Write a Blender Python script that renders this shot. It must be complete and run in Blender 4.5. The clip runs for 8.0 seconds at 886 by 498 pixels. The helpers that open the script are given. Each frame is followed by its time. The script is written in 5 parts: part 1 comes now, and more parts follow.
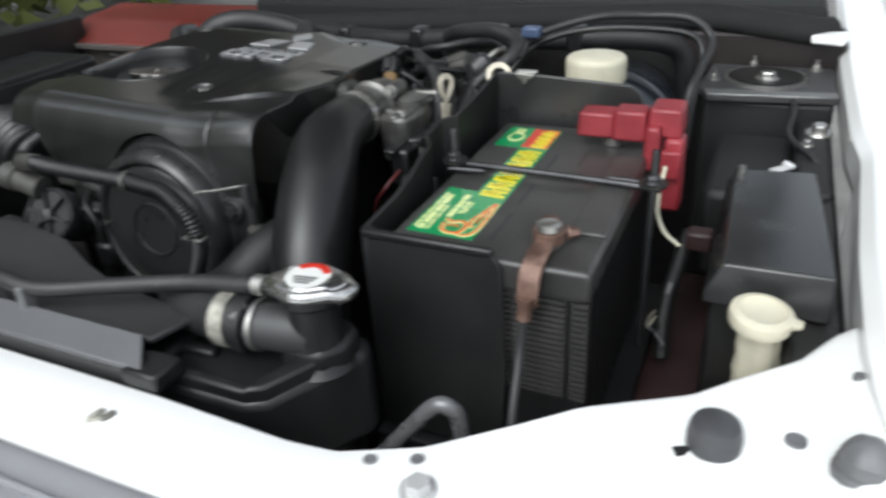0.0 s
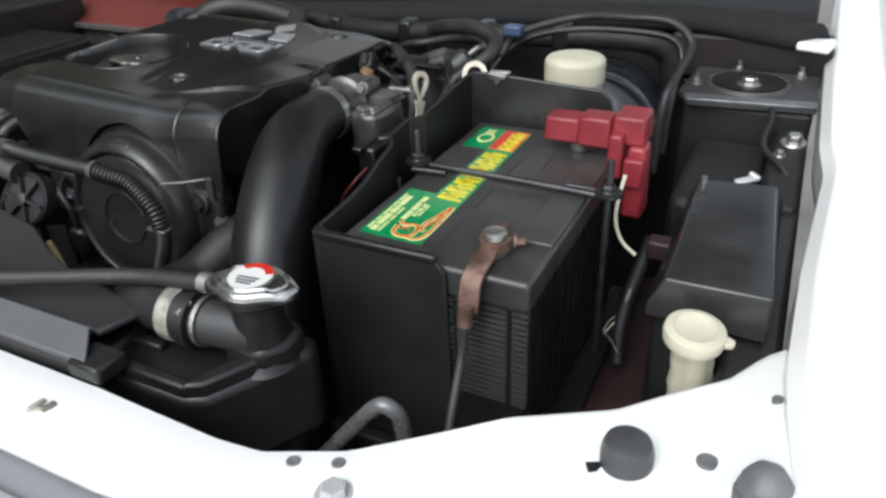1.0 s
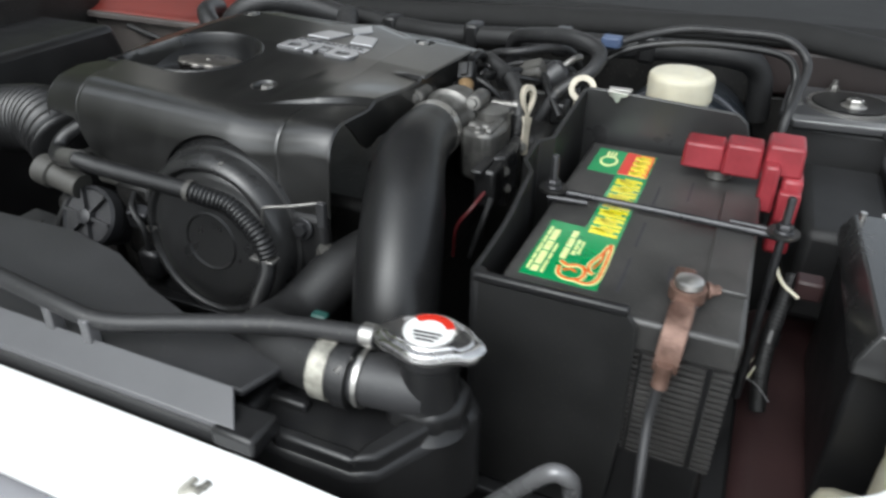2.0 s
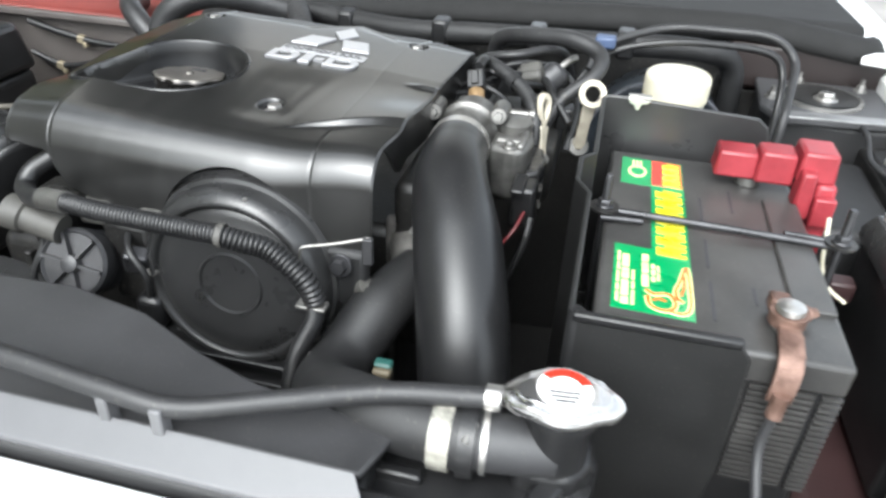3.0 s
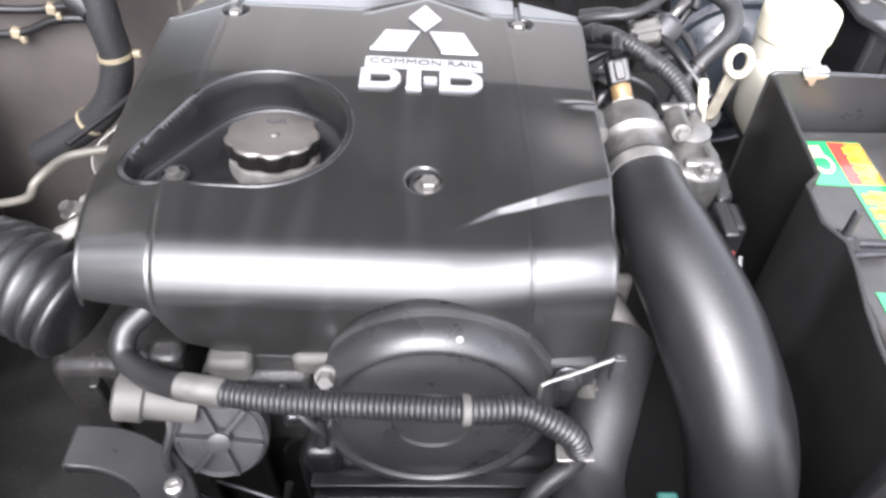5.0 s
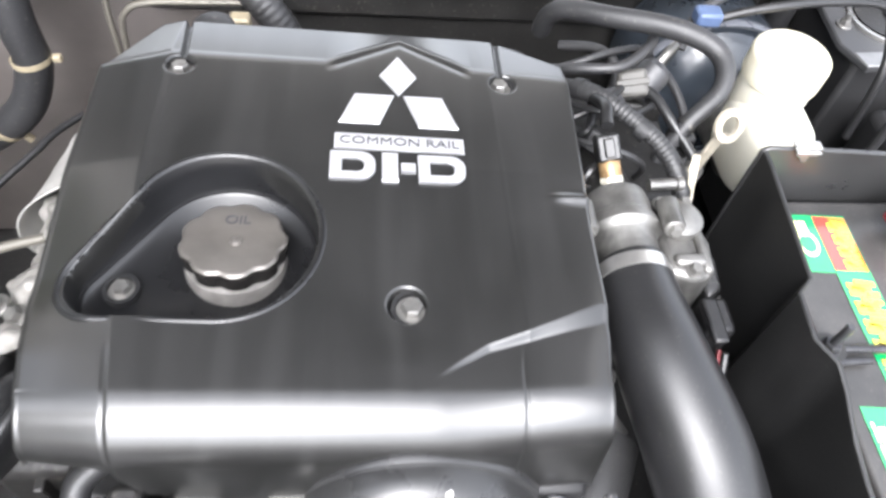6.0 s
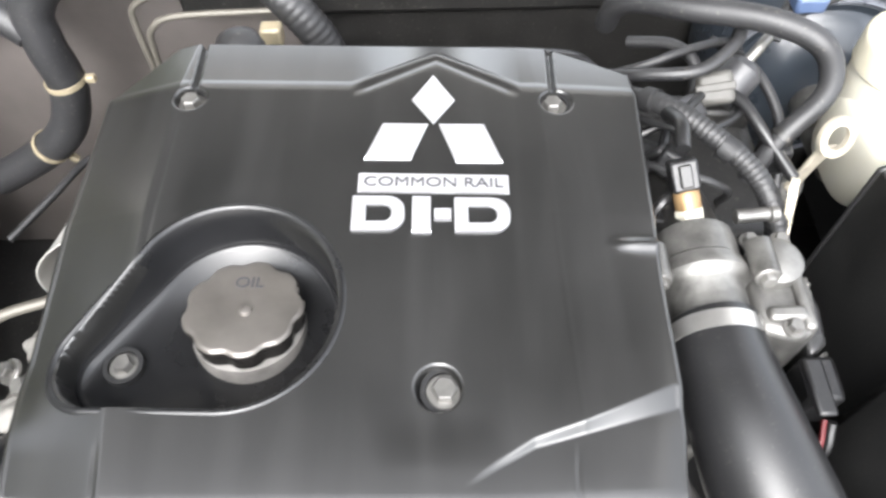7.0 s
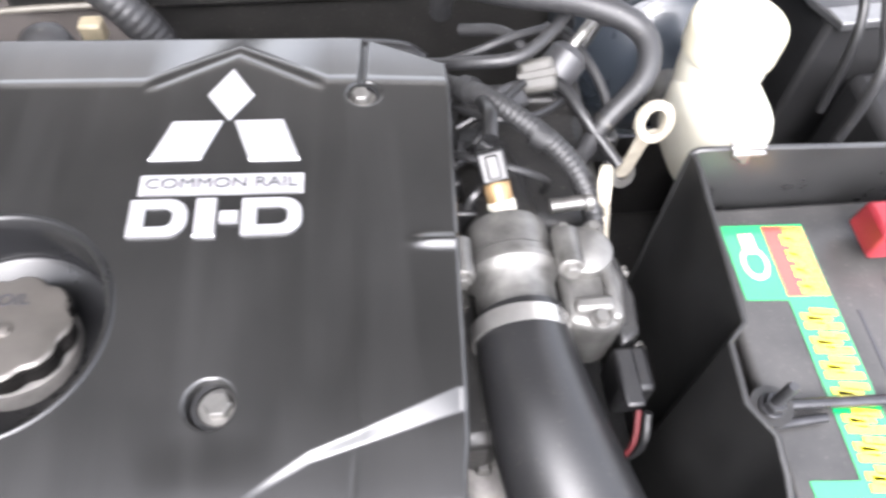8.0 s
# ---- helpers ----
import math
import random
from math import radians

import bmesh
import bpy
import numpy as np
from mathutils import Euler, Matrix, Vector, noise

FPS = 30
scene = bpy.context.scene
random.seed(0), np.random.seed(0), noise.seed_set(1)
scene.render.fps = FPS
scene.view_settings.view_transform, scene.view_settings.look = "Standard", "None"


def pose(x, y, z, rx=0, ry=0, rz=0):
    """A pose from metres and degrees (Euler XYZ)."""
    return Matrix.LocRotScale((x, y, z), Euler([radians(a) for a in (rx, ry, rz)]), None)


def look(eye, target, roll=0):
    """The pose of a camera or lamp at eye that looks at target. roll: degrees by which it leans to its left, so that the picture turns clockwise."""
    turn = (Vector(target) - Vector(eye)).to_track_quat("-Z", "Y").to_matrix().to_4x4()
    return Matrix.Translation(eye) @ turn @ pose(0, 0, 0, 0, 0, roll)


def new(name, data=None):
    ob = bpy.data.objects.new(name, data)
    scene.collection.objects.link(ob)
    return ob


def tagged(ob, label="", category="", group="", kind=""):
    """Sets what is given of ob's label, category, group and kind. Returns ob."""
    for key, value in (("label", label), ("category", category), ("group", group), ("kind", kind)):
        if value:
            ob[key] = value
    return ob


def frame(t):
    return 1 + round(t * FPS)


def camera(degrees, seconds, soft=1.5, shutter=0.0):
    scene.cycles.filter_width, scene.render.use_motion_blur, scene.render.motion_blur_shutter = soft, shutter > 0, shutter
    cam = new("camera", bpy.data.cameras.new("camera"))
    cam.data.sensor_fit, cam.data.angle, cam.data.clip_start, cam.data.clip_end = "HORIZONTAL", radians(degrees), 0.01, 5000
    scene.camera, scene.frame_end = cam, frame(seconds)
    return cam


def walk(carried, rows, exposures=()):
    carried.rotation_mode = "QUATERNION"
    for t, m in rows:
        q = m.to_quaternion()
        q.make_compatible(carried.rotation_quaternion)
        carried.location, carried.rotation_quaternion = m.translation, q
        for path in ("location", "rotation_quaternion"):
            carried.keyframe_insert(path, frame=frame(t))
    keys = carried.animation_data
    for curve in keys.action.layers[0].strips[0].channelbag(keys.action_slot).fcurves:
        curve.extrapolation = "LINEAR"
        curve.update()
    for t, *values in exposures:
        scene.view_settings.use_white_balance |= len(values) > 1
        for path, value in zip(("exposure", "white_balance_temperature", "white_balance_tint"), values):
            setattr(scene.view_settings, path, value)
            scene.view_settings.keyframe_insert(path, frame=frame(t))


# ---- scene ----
cam = camera(64.2, 8.0, soft=2.7, shutter=0.5)
PATH = [
    (0, (0.322, 0.204, 1.243), (-0.446, 1.781, 0.282), -3.8),
    (0.5, (0.356, 0.236, 1.246), (-0.289, 1.851, 0.259), -2.1),
    (1, (0.368, 0.229, 1.258), (-0.426, 1.768, 0.257), -2.4),
    (1.5, (0.294, 0.233, 1.252), (-0.421, 1.79, 0.22), 0.2),
    (1.7, (0.253, 0.233, 1.254), (-0.483, 1.786, 0.231), 0.1),
    (2.8, (0.065, 0.221, 1.273), (-0.338, 1.885, 0.24), 2.6),
    (3, (0.039, 0.238, 1.277), (-0.326, 1.887, 0.205), 2.6),
    (3.5, (-0.025, 0.326, 1.321), (-0.32, 1.889, 0.108), -1.0),
    (4, (-0.079, 0.378, 1.353), (-0.316, 1.887, 0.062), 0.6),
    (4.5, (-0.151, 0.393, 1.351), (-0.272, 1.837, -0.027), 1.1),
    (4.7, (-0.194, 0.401, 1.343), (-0.241, 1.84, -0.045), 0.2),
    (5.8, (-0.28, 0.538, 1.423), (-0.096, 1.693, -0.199), 7.8),
    (6, (-0.274, 0.564, 1.418), (-0.065, 1.731, -0.192), 8.5),
    (6.5, (-0.26, 0.62, 1.393), (-0.178, 1.738, -0.263), 3.1),
    (7, (-0.242, 0.651, 1.394), (-0.264, 1.746, -0.279), -2.0),
    (7.5, (-0.205, 0.657, 1.389), (-0.166, 1.74, -0.292), 0.2),
    (8, (-0.152, 0.661, 1.377), (-0.025, 1.738, -0.303), 2.1),
]
EXPOSURE = [(0, 0.84, 6150, 6.0), (0.5, 0.78, 6150, 6.0), (1.7, 0.84, 6150, 6.0), (2.8, 1.98, 6150, 6.0), (3, 2.10, 6150, 6.0), (3.5, 2.66, 6150, 8.0), (4, 2.76, 6150, 13.0), (4.5, 2.85, 6200, 16.0), (6, 2.86, 6200, 12.0), (7, 2.93, 6350, 10.0), (8, 3.02, 6250, 15.0)]
walk(cam, [(t, look(eye, target, roll)) for t, eye, target, roll in PATH], EXPOSURE)

# ---- world and light ----
world = bpy.data.worlds.new("overcast_sky")
scene.world = world
world.use_nodes = True
wn = world.node_tree.nodes
sky = wn.new("ShaderNodeTexSky")
sky.sky_type, sky.sun_disc = "NISHITA", False
sky.sun_elevation, sky.sun_rotation = radians(50), radians(190)
sky.air_density, sky.dust_density, sky.ozone_density = 1.0, 4.0, 1.0
grey = wn.new("ShaderNodeHueSaturation")
grey.inputs["Saturation"].default_value = 0.2
world.node_tree.links.new(sky.outputs[0], grey.inputs["Color"])
world.node_tree.links.new(grey.outputs[0], wn["Background"].inputs[0])
wn["Background"].inputs[1].default_value = 0.15
sun = new("sun", bpy.data.lights.new("sun", "SUN"))
sun.data.energy, sun.data.angle, sun.data.color = 0.5, radians(65), (1.0, 0.97, 0.93)
sun.matrix_world = look((-0.5, -3.0, 4.9), (0, 0.6, 0.9))


# ---- materials ----
def material(name, color, rough=0.5, metal=0.0, var=0.25, scale=9.0, bump=0.15, fine=220.0, tint=None, spots=0.0, coat=0.0, rough_var=0.15, trans=0.0, streak=None, coat_rough=0.08, coat_ior=1.5):
    """A procedural surface: colour clouds, fine grain relief and uneven gloss, at real size."""
    m = bpy.data.materials.new(name)
    m.use_nodes = True
    n, l = m.node_tree.nodes, m.node_tree.links
    b = n["Principled BSDF"]
    tc = n.new("ShaderNodeTexCoord")
    big = n.new("ShaderNodeTexNoise")
    big.inputs["Scale"].default_value, big.inputs["Detail"].default_value, big.inputs["Roughness"].default_value = scale, 6.0, 0.6
    small = n.new("ShaderNodeTexNoise")
    small.inputs["Scale"].default_value, small.inputs["Detail"].default_value = fine, 3.0
    l.new(tc.outputs["Object"], big.inputs["Vector"])
    l.new(tc.outputs["Object"], small.inputs["Vector"])
    ramp = n.new("ShaderNodeValToRGB")
    ramp.color_ramp.elements[0].position, ramp.color_ramp.elements[1].position = 0.3, 0.72
    dark = tuple(c * (1 - var) for c in color)
    light = tint if tint else tuple(min(1, c * (1 + var)) for c in color)
    ramp.color_ramp.elements[0].color = (*dark, 1)
    ramp.color_ramp.elements[1].color = (*light, 1)
    l.new(big.outputs["Fac"], ramp.inputs["Fac"])
    out = ramp.outputs["Color"]
    if spots:
        speck = n.new("ShaderNodeValToRGB")
        speck.color_ramp.elements[0].position, speck.color_ramp.elements[1].position = 0.62, 0.72
        speck.color_ramp.elements[0].color, speck.color_ramp.elements[1].color = (0, 0, 0, 1), (spots, spots, spots, 1)
        l.new(small.outputs["Fac"], speck.inputs["Fac"])
        mix = n.new("ShaderNodeMix")
        mix.data_type = "RGBA"
        mix.inputs[7].default_value = (0.32, 0.29, 0.25, 1)
        l.new(speck.outputs["Color"], mix.inputs[0])
        l.new(out, mix.inputs[6])
        out = mix.outputs[2]
    if streak:
        run = n.new("ShaderNodeMapping")
        run.inputs["Scale"].default_value = (30, 4.0, 10)
        trail = n.new("ShaderNodeTexNoise")
        trail.inputs["Scale"].default_value, trail.inputs["Detail"].default_value, trail.inputs["Distortion"].default_value = 1.0, 4.0, 0.8
        l.new(tc.outputs["Object"], run.inputs["Vector"])
        l.new(run.outputs["Vector"], trail.inputs["Vector"])
        edge = n.new("ShaderNodeValToRGB")
        edge.color_ramp.elements[0].position, edge.color_ramp.elements[1].position = 0.44, 0.62
        edge.color_ramp.elements[0].color, edge.color_ramp.elements[1].color = (0, 0, 0, 1), (0.75, 0.75, 0.75, 1)
        l.new(trail.outputs["Fac"], edge.inputs["Fac"])
        wash = n.new("ShaderNodeMix")
        wash.data_type = "RGBA"
        wash.inputs[7].default_value = (*streak, 1)
        l.new(edge.outputs["Color"], wash.inputs[0])
        l.new(out, wash.inputs[6])
        out = wash.outputs[2]
    l.new(out, b.inputs["Base Color"])
    gloss = n.new("ShaderNodeMapRange")
    gloss.inputs["To Min"].default_value, gloss.inputs["To Max"].default_value = max(0.03, rough - rough_var), min(1, rough + rough_var)
    l.new(big.outputs["Fac"], gloss.inputs["Value"])
    l.new(gloss.outputs["Result"], b.inputs["Roughness"])
    if bump:
        bp = n.new("ShaderNodeBump")
        bp.inputs["Strength"].default_value, bp.inputs["Distance"].default_value = bump, 0.0015
        l.new(small.outputs["Fac"], bp.inputs["Height"])
        l.new(bp.outputs["Normal"], b.inputs["Normal"])
    b.inputs["Metallic"].default_value = metal
    if coat:
        b.inputs["Coat Weight"].default_value, b.inputs["Coat Roughness"].default_value, b.inputs["Coat IOR"].default_value = coat, coat_rough, coat_ior
    if trans:
        b.inputs["Subsurface Weight"].default_value, b.inputs["Subsurface Radius"].default_value, b.inputs["Subsurface Scale"].default_value = trans, (1, 0.9, 0.7), 0.004
    return m


COVER = material("cover_plastic", (0.0088, 0.0088, 0.0085), 0.33, var=0.12, scale=14, bump=0.012, fine=900, tint=(0.0115, 0.0113, 0.0109), rough_var=0.06, coat=0.65, coat_rough=0.16, streak=(0.0160, 0.0158, 0.0155))
BLACK = material("black_plastic", (0.0085, 0.0085, 0.009), 0.38, var=0.3, scale=22, bump=0.12, fine=500, spots=0.06)
DARK = material("greasy_black_metal", (0.0125, 0.012, 0.0115), 0.45, var=0.4, scale=30, bump=0.3, fine=240, spots=0.15)
RUBBER = material("black_rubber", (0.0105, 0.0105, 0.011), 0.37, var=0.25, scale=20, bump=0.1, fine=420, spots=0.06)
HOSE = material("glossy_hose_rubber", (0.0095, 0.0095, 0.010), 0.35, var=0.2, scale=16, bump=0.05, fine=380, spots=0.05, rough_var=0.08)
SHROUD = material("dusty_grey_plastic", (0.027, 0.027, 0.0285), 0.48, var=0.3, scale=12, bump=0.08, fine=600, spots=0.08)
STRIP = material("satin_grey_plastic", (0.09, 0.09, 0.0945), 0.42, var=0.12, scale=12, bump=0.05, fine=600)
WHITE = material("white_car_paint", (0.88, 0.88, 0.87), 0.28, var=0.015, scale=5, bump=0.0, coat=0.6, rough_var=0.0)
MAROON = material("brown_undercoat_paint", (0.070, 0.061, 0.057), 0.5, var=0.3, scale=7, bump=0.06, fine=180, tint=(0.090, 0.080, 0.075))
WINE = material("maroon_undercoat_paint", (0.024, 0.0095, 0.010), 0.5, var=0.4, scale=11, bump=0.1, fine=180, tint=(0.042, 0.02, 0.02))
REDPAINT = material("red_body_paint", (0.11, 0.013, 0.008), 0.5, var=0.25, scale=9, bump=0.05, coat=0.1)
ALLOY = material("cast_aluminium", (0.135, 0.132, 0.125), 0.42, 0.7, var=0.5, scale=45, bump=0.14, fine=500)
STEEL = material("zinc_plated_steel", (0.46, 0.45, 0.43), 0.3, 0.9, var=0.2, scale=40, bump=0.05, fine=500)
OLDSTEEL = material("dull_steel", (0.20, 0.195, 0.185), 0.42, 0.8, var=0.35, scale=40, bump=0.1, fine=320)
CHROME = material("polished_steel", (0.66, 0.65, 0.64), 0.27, 1.0, var=0.12, scale=30, bump=0.05, rough_var=0.08)
SILVER = material("silver_badge_paint", (0.37, 0.37, 0.38), 0.36, 0.45, var=0.04, scale=30, bump=0.0)
BRASSY = material("yellow_zinc_bracket", (0.40, 0.365, 0.295), 0.42, 0.25, var=0.3, scale=40, bump=0.1, fine=300)
COPPER = material("tarnished_copper_clamp", (0.12, 0.06, 0.042), 0.5, 0.45, var=0.5, scale=60, bump=0.5, fine=350, tint=(0.23, 0.145, 0.115))
REDPLASTIC = material("faded_red_plastic", (0.225, 0.016, 0.024), 0.42, var=0.35, scale=22, bump=0.10, fine=400, tint=(0.29, 0.032, 0.042))
GREEN = material("green_label_print", (0.0, 0.24, 0.068), 0.3, var=0.12, scale=25, bump=0.0, coat=1.0, coat_rough=0.10, coat_ior=1.9)
YELLOW = material("yellow_label_print", (0.78, 0.68, 0.02), 0.3, var=0.08, scale=25, bump=0.0, coat=1.0, coat_rough=0.10, coat_ior=1.9)
CREAM = material("pale_label_print", (0.72, 0.78, 0.34), 0.3, var=0.08, scale=25, bump=0.0, coat=1.0, coat_rough=0.10, coat_ior=1.9)
ORANGE = material("orange_label_print", (0.72, 0.13, 0.01), 0.3, var=0.1, scale=25, bump=0.0, coat=1.0, coat_rough=0.10, coat_ior=1.9)
REDINK = material("red_label_print", (0.60, 0.03, 0.015), 0.3, var=0.1, scale=25, bump=0.0, coat=1.0, coat_rough=0.10, coat_ior=1.9)
WHITEINK = material("white_label_print", (0.78, 0.78, 0.76), 0.35, var=0.05, scale=25, bump=0.0, coat=1.0, coat_rough=0.10, coat_ior=1.9)
INK = material("dark_print", (0.03, 0.03, 0.035), 0.5, var=0.1, bump=0.0)
POLY = material("yellowed_white_polythene", (0.52, 0.49, 0.385), 0.42, var=0.16, scale=20, bump=0.1, fine=300, trans=0.35)
POLYWHITE = material("white_polythene", (0.50, 0.485, 0.41), 0.45, var=0.08, scale=14, bump=0.06, fine=300, trans=0.3)
HEATSHIELD = material("stained_heat_shield", (0.20, 0.19, 0.175), 0.45, 0.45, var=0.45, scale=38, bump=0.3, fine=120, tint=(0.40, 0.385, 0.36))
SHIELDPALE = material("pale_shield_sheet", (0.24, 0.235, 0.222), 0.5, 0.25, var=0.2, scale=24, bump=0.08, fine=160)
BOOSTER = material("blue_black_enamel", (0.022, 0.027, 0.034), 0.3, var=0.2, scale=14, bump=0.05, fine=300, coat=0.3)
RIMGLINT = material("glint_grey_enamel", (0.11, 0.115, 0.13), 0.3, 0.2, var=0.3, scale=40, bump=0.03)
BLUECLIP = material("faded_blue_plastic", (0.05, 0.075, 0.14), 0.5, var=0.3, bump=0.05)
GREYPLASTIC = material("mid_grey_plastic", (0.128, 0.128, 0.132), 0.45, var=0.25, scale=30, bump=0.1, fine=400)
TOWER = material("grey_primed_steel", (0.045, 0.045, 0.047), 0.5, 0.1, var=0.2, scale=14, bump=0.08, fine=300)
TOWERSHEEN = material("painted_tower_sheen", (0.20, 0.20, 0.20), 0.42, 0.6, var=0.35, scale=30, bump=0.06, fine=300)
# Stop rubber lifted to grey: haze over it is put into the colour.
STOPRUBBER = material("hazed_stop_rubber", (0.055, 0.055, 0.059), 0.42, var=0.25, scale=30, bump=0.08, fine=400)
PAVING = material("worn_concrete_paving", (0.19, 0.18, 0.17), 0.85, var=0.35, scale=2.2, bump=0.5, fine=60)
PAD = material("bonnet_insulation", (0.007, 0.007, 0.0073), 0.9, var=0.2, scale=20, bump=0.2, fine=200)
INNER = material("bonnet_inner_paint", (0.80, 0.77, 0.72), 0.45, var=0.08, scale=8, bump=0.03, fine=200)
LEAF = material("hedge_leaves", (0.12, 0.135, 0.030), 0.6, var=0.5, scale=2, bump=0.0)
# Darker copy of the badge silver: shade painted on the letters' sides.
BADGESIDE = material("shaded_badge_side", (0.16, 0.16, 0.165), 0.35, 0.5, var=0.1, scale=30, bump=0.0)
HOOKGREY = material("grey_enamelled_pipe", (0.17, 0.17, 0.175), 0.28, 0.3, var=0.2, scale=30, bump=0.03)
BARSTEEL = material("dark_plated_steel", (0.055, 0.055, 0.058), 0.32, 0.7, var=0.3, scale=50, bump=0.05, fine=400)
DUSTYHOSE = material("dusty_hose_rubber", (0.017, 0.017, 0.018), 0.50, var=0.25, scale=18, bump=0.05, fine=300, spots=0.12)
PALEPIPE = material("pale_grey_enamel", (0.55, 0.55, 0.55), 0.3, 0.3, var=0.15, scale=30, bump=0.03)
LIDDUST = material("dusty_battery_lid", (0.034, 0.0335, 0.033), 0.34, var=0.35, scale=16, bump=0.06, fine=500, spots=0.1, tint=(0.056, 0.054, 0.052))
GRILLE = material("grey_grille_plastic", (0.24, 0.24, 0.255), 0.5, var=0.12, scale=10, bump=0.05, fine=300)
BROWNWALL = material("dark_brown_undercoat", (0.010, 0.0055, 0.005), 0.5, var=0.3, scale=12, bump=0.08, fine=200)
PALEBAND = material("worn_pale_clamp", (0.10, 0.10, 0.09), 0.45, 0.3, var=0.9, scale=55, bump=0.2, fine=200, tint=(0.55, 0.53, 0.46))
NECK = material("pale_cast_neck", (0.145, 0.138, 0.13), 0.55, 0.3, var=0.45, scale=40, bump=0.15, fine=300)
REDWIRE = material("dull_red_wire", (0.085, 0.008, 0.010), 0.5, var=0.2, bump=0.0)
LIDBLACK = material("satin_lid_plastic", (0.018, 0.018, 0.0185), 0.30, var=0.15, scale=18, bump=0.03, fine=600, tint=(0.028, 0.028, 0.028))
TANCLIP = material("yellowed_zinc_clip", (0.24, 0.205, 0.14), 0.5, 0.2, var=0.3, scale=40, bump=0.05)
DULLPIPE = material("dull_grey_pipe", (0.095, 0.088, 0.074), 0.5, 0.3, var=0.25, scale=30, bump=0.05)
PALEPLUG = material("pale_dusty_plug", (0.055, 0.053, 0.048), 0.6, var=0.3, scale=40, bump=0.08, fine=300)
TRAYBLACK = material("black_tray_plastic", (0.0125, 0.0125, 0.0125), 0.40, var=0.3, scale=14, bump=0.05, fine=500, spots=0.06)
# Less dusty than the cover, and darkened for the shade inside the oil recess.
RECESS = material("clean_shaded_plastic", (0.0075, 0.0076, 0.0082), 0.30, var=0.2, scale=18, bump=0.02, fine=600)
# Cap metal darkened for its sides: their dark reflection is put into the colour.
CAPSIDE = material("dark_reflecting_cap_side", (0.075, 0.07, 0.066), 0.22, 0.9, var=0.2, scale=40, bump=0.03)
MATTE = material("matt_black_tape", (0.0085, 0.0085, 0.009), 0.6, var=0.3, scale=30, bump=0.15, fine=400)
FUSELID = material("worn_fuse_lid_plastic", (0.019, 0.019, 0.0195), 0.24, var=0.15, scale=18, bump=0.03, fine=600, tint=(0.030, 0.030, 0.030))
PUMPGREY = material("dusty_pump_casting", (0.030, 0.030, 0.032), 0.42, var=0.3, scale=22, bump=0.12, fine=400, spots=0.1)
HOSEDULL = material("dull_hose_rubber", (0.013, 0.013, 0.0135), 0.52, var=0.25, scale=18, bump=0.08, fine=350, spots=0.08)
SEAL = material("sponge_rubber_seal", (0.005, 0.005, 0.005), 0.85, var=0.3, scale=40, bump=0.2, fine=500)
BRASS = material("dull_brass", (0.26, 0.17, 0.085), 0.4, 0.5, var=0.3, scale=50, bump=0.08, fine=300)
BADGEINK = material("grey_badge_lettering", (0.045, 0.045, 0.05), 0.45, var=0.1, bump=0.0)
CREAMPLASTIC = material("aged_yellow_plastic", (0.42, 0.36, 0.16), 0.5, var=0.2, scale=40, bump=0.05)
TEAL = material("teal_sticker", (0.018, 0.08, 0.068), 0.5, bump=0.0)
TAN = material("tan_tape", (0.12, 0.10, 0.065), 0.6, bump=0.1)


# ---- building tools ----
def thing(name, place, label, category, group="", kind=""):
    """An Empty at a thing's base, which carries its parts."""
    ob = new(name)
    ob.location, ob.empty_display_size = place, 0.02
    return tagged(ob, label, category, group, kind)


def part(name, bm, mat, parent=None, label="", bevel=0.0, segs=2, sharp=38, category="", group="", kind=""):
    """Links a bmesh, in world metres, as one mesh object under a thing or a part."""
    bmesh.ops.recalc_face_normals(bm, faces=bm.faces)
    me = bpy.data.meshes.new(name)
    bm.to_mesh(me)
    bm.free()
    return link(name, me, mat, parent, label, bevel, segs, sharp, category, group, kind)


def link(name, me, mat, parent=None, label="", bevel=0.0, segs=2, sharp=38, category="", group="", kind=""):
    me.materials.append(mat)
    me.polygons.foreach_set("use_smooth", [True] * len(me.polygons))
    me.set_sharp_from_angle(angle=radians(sharp))
    ob = new(name, me)
    if parent:
        ob.parent = parent
        if parent.type == "EMPTY":
            ob.matrix_parent_inverse = Matrix.Translation(-parent.location)
    if bevel:
        md = ob.modifiers.new("rounded_edges", "BEVEL")
        md.width, md.segments, md.limit_method, md.angle_limit = bevel, segs, "ANGLE", radians(40)
        md.harden_normals = False
    return tagged(ob, label, category, group, kind)


def two_tone(ob, side):
    """Gives the faces that don't look up a second, darker material that paints in their shade."""
    ob.data.materials.append(side)
    for p in ob.data.polygons:
        if p.normal.z < 0.55:
            p.material_index = 1
    return ob


def axis(c, d):
    """The pose at c whose z axis points along d."""
    return Matrix.Translation(c) @ Vector((0, 0, 1)).rotation_difference(Vector(d).normalized()).to_matrix().to_4x4()


I4 = Matrix.Identity(4)


def solid(bm, rings, m=I4, caps=True):
    """Skins closed rings of points one to the next."""
    vs = [[bm.verts.new(m @ Vector(p)) for p in ring] for ring in rings]
    k = len(vs[0])
    for a, b in zip(vs, vs[1:]):
        for i in range(k):
            j = (i + 1) % k
            bm.faces.new((a[i], a[j], b[j], b[i]))
    if caps:
        bm.faces.new(vs[0][::-1])
        bm.faces.new(vs[-1])
    return bm


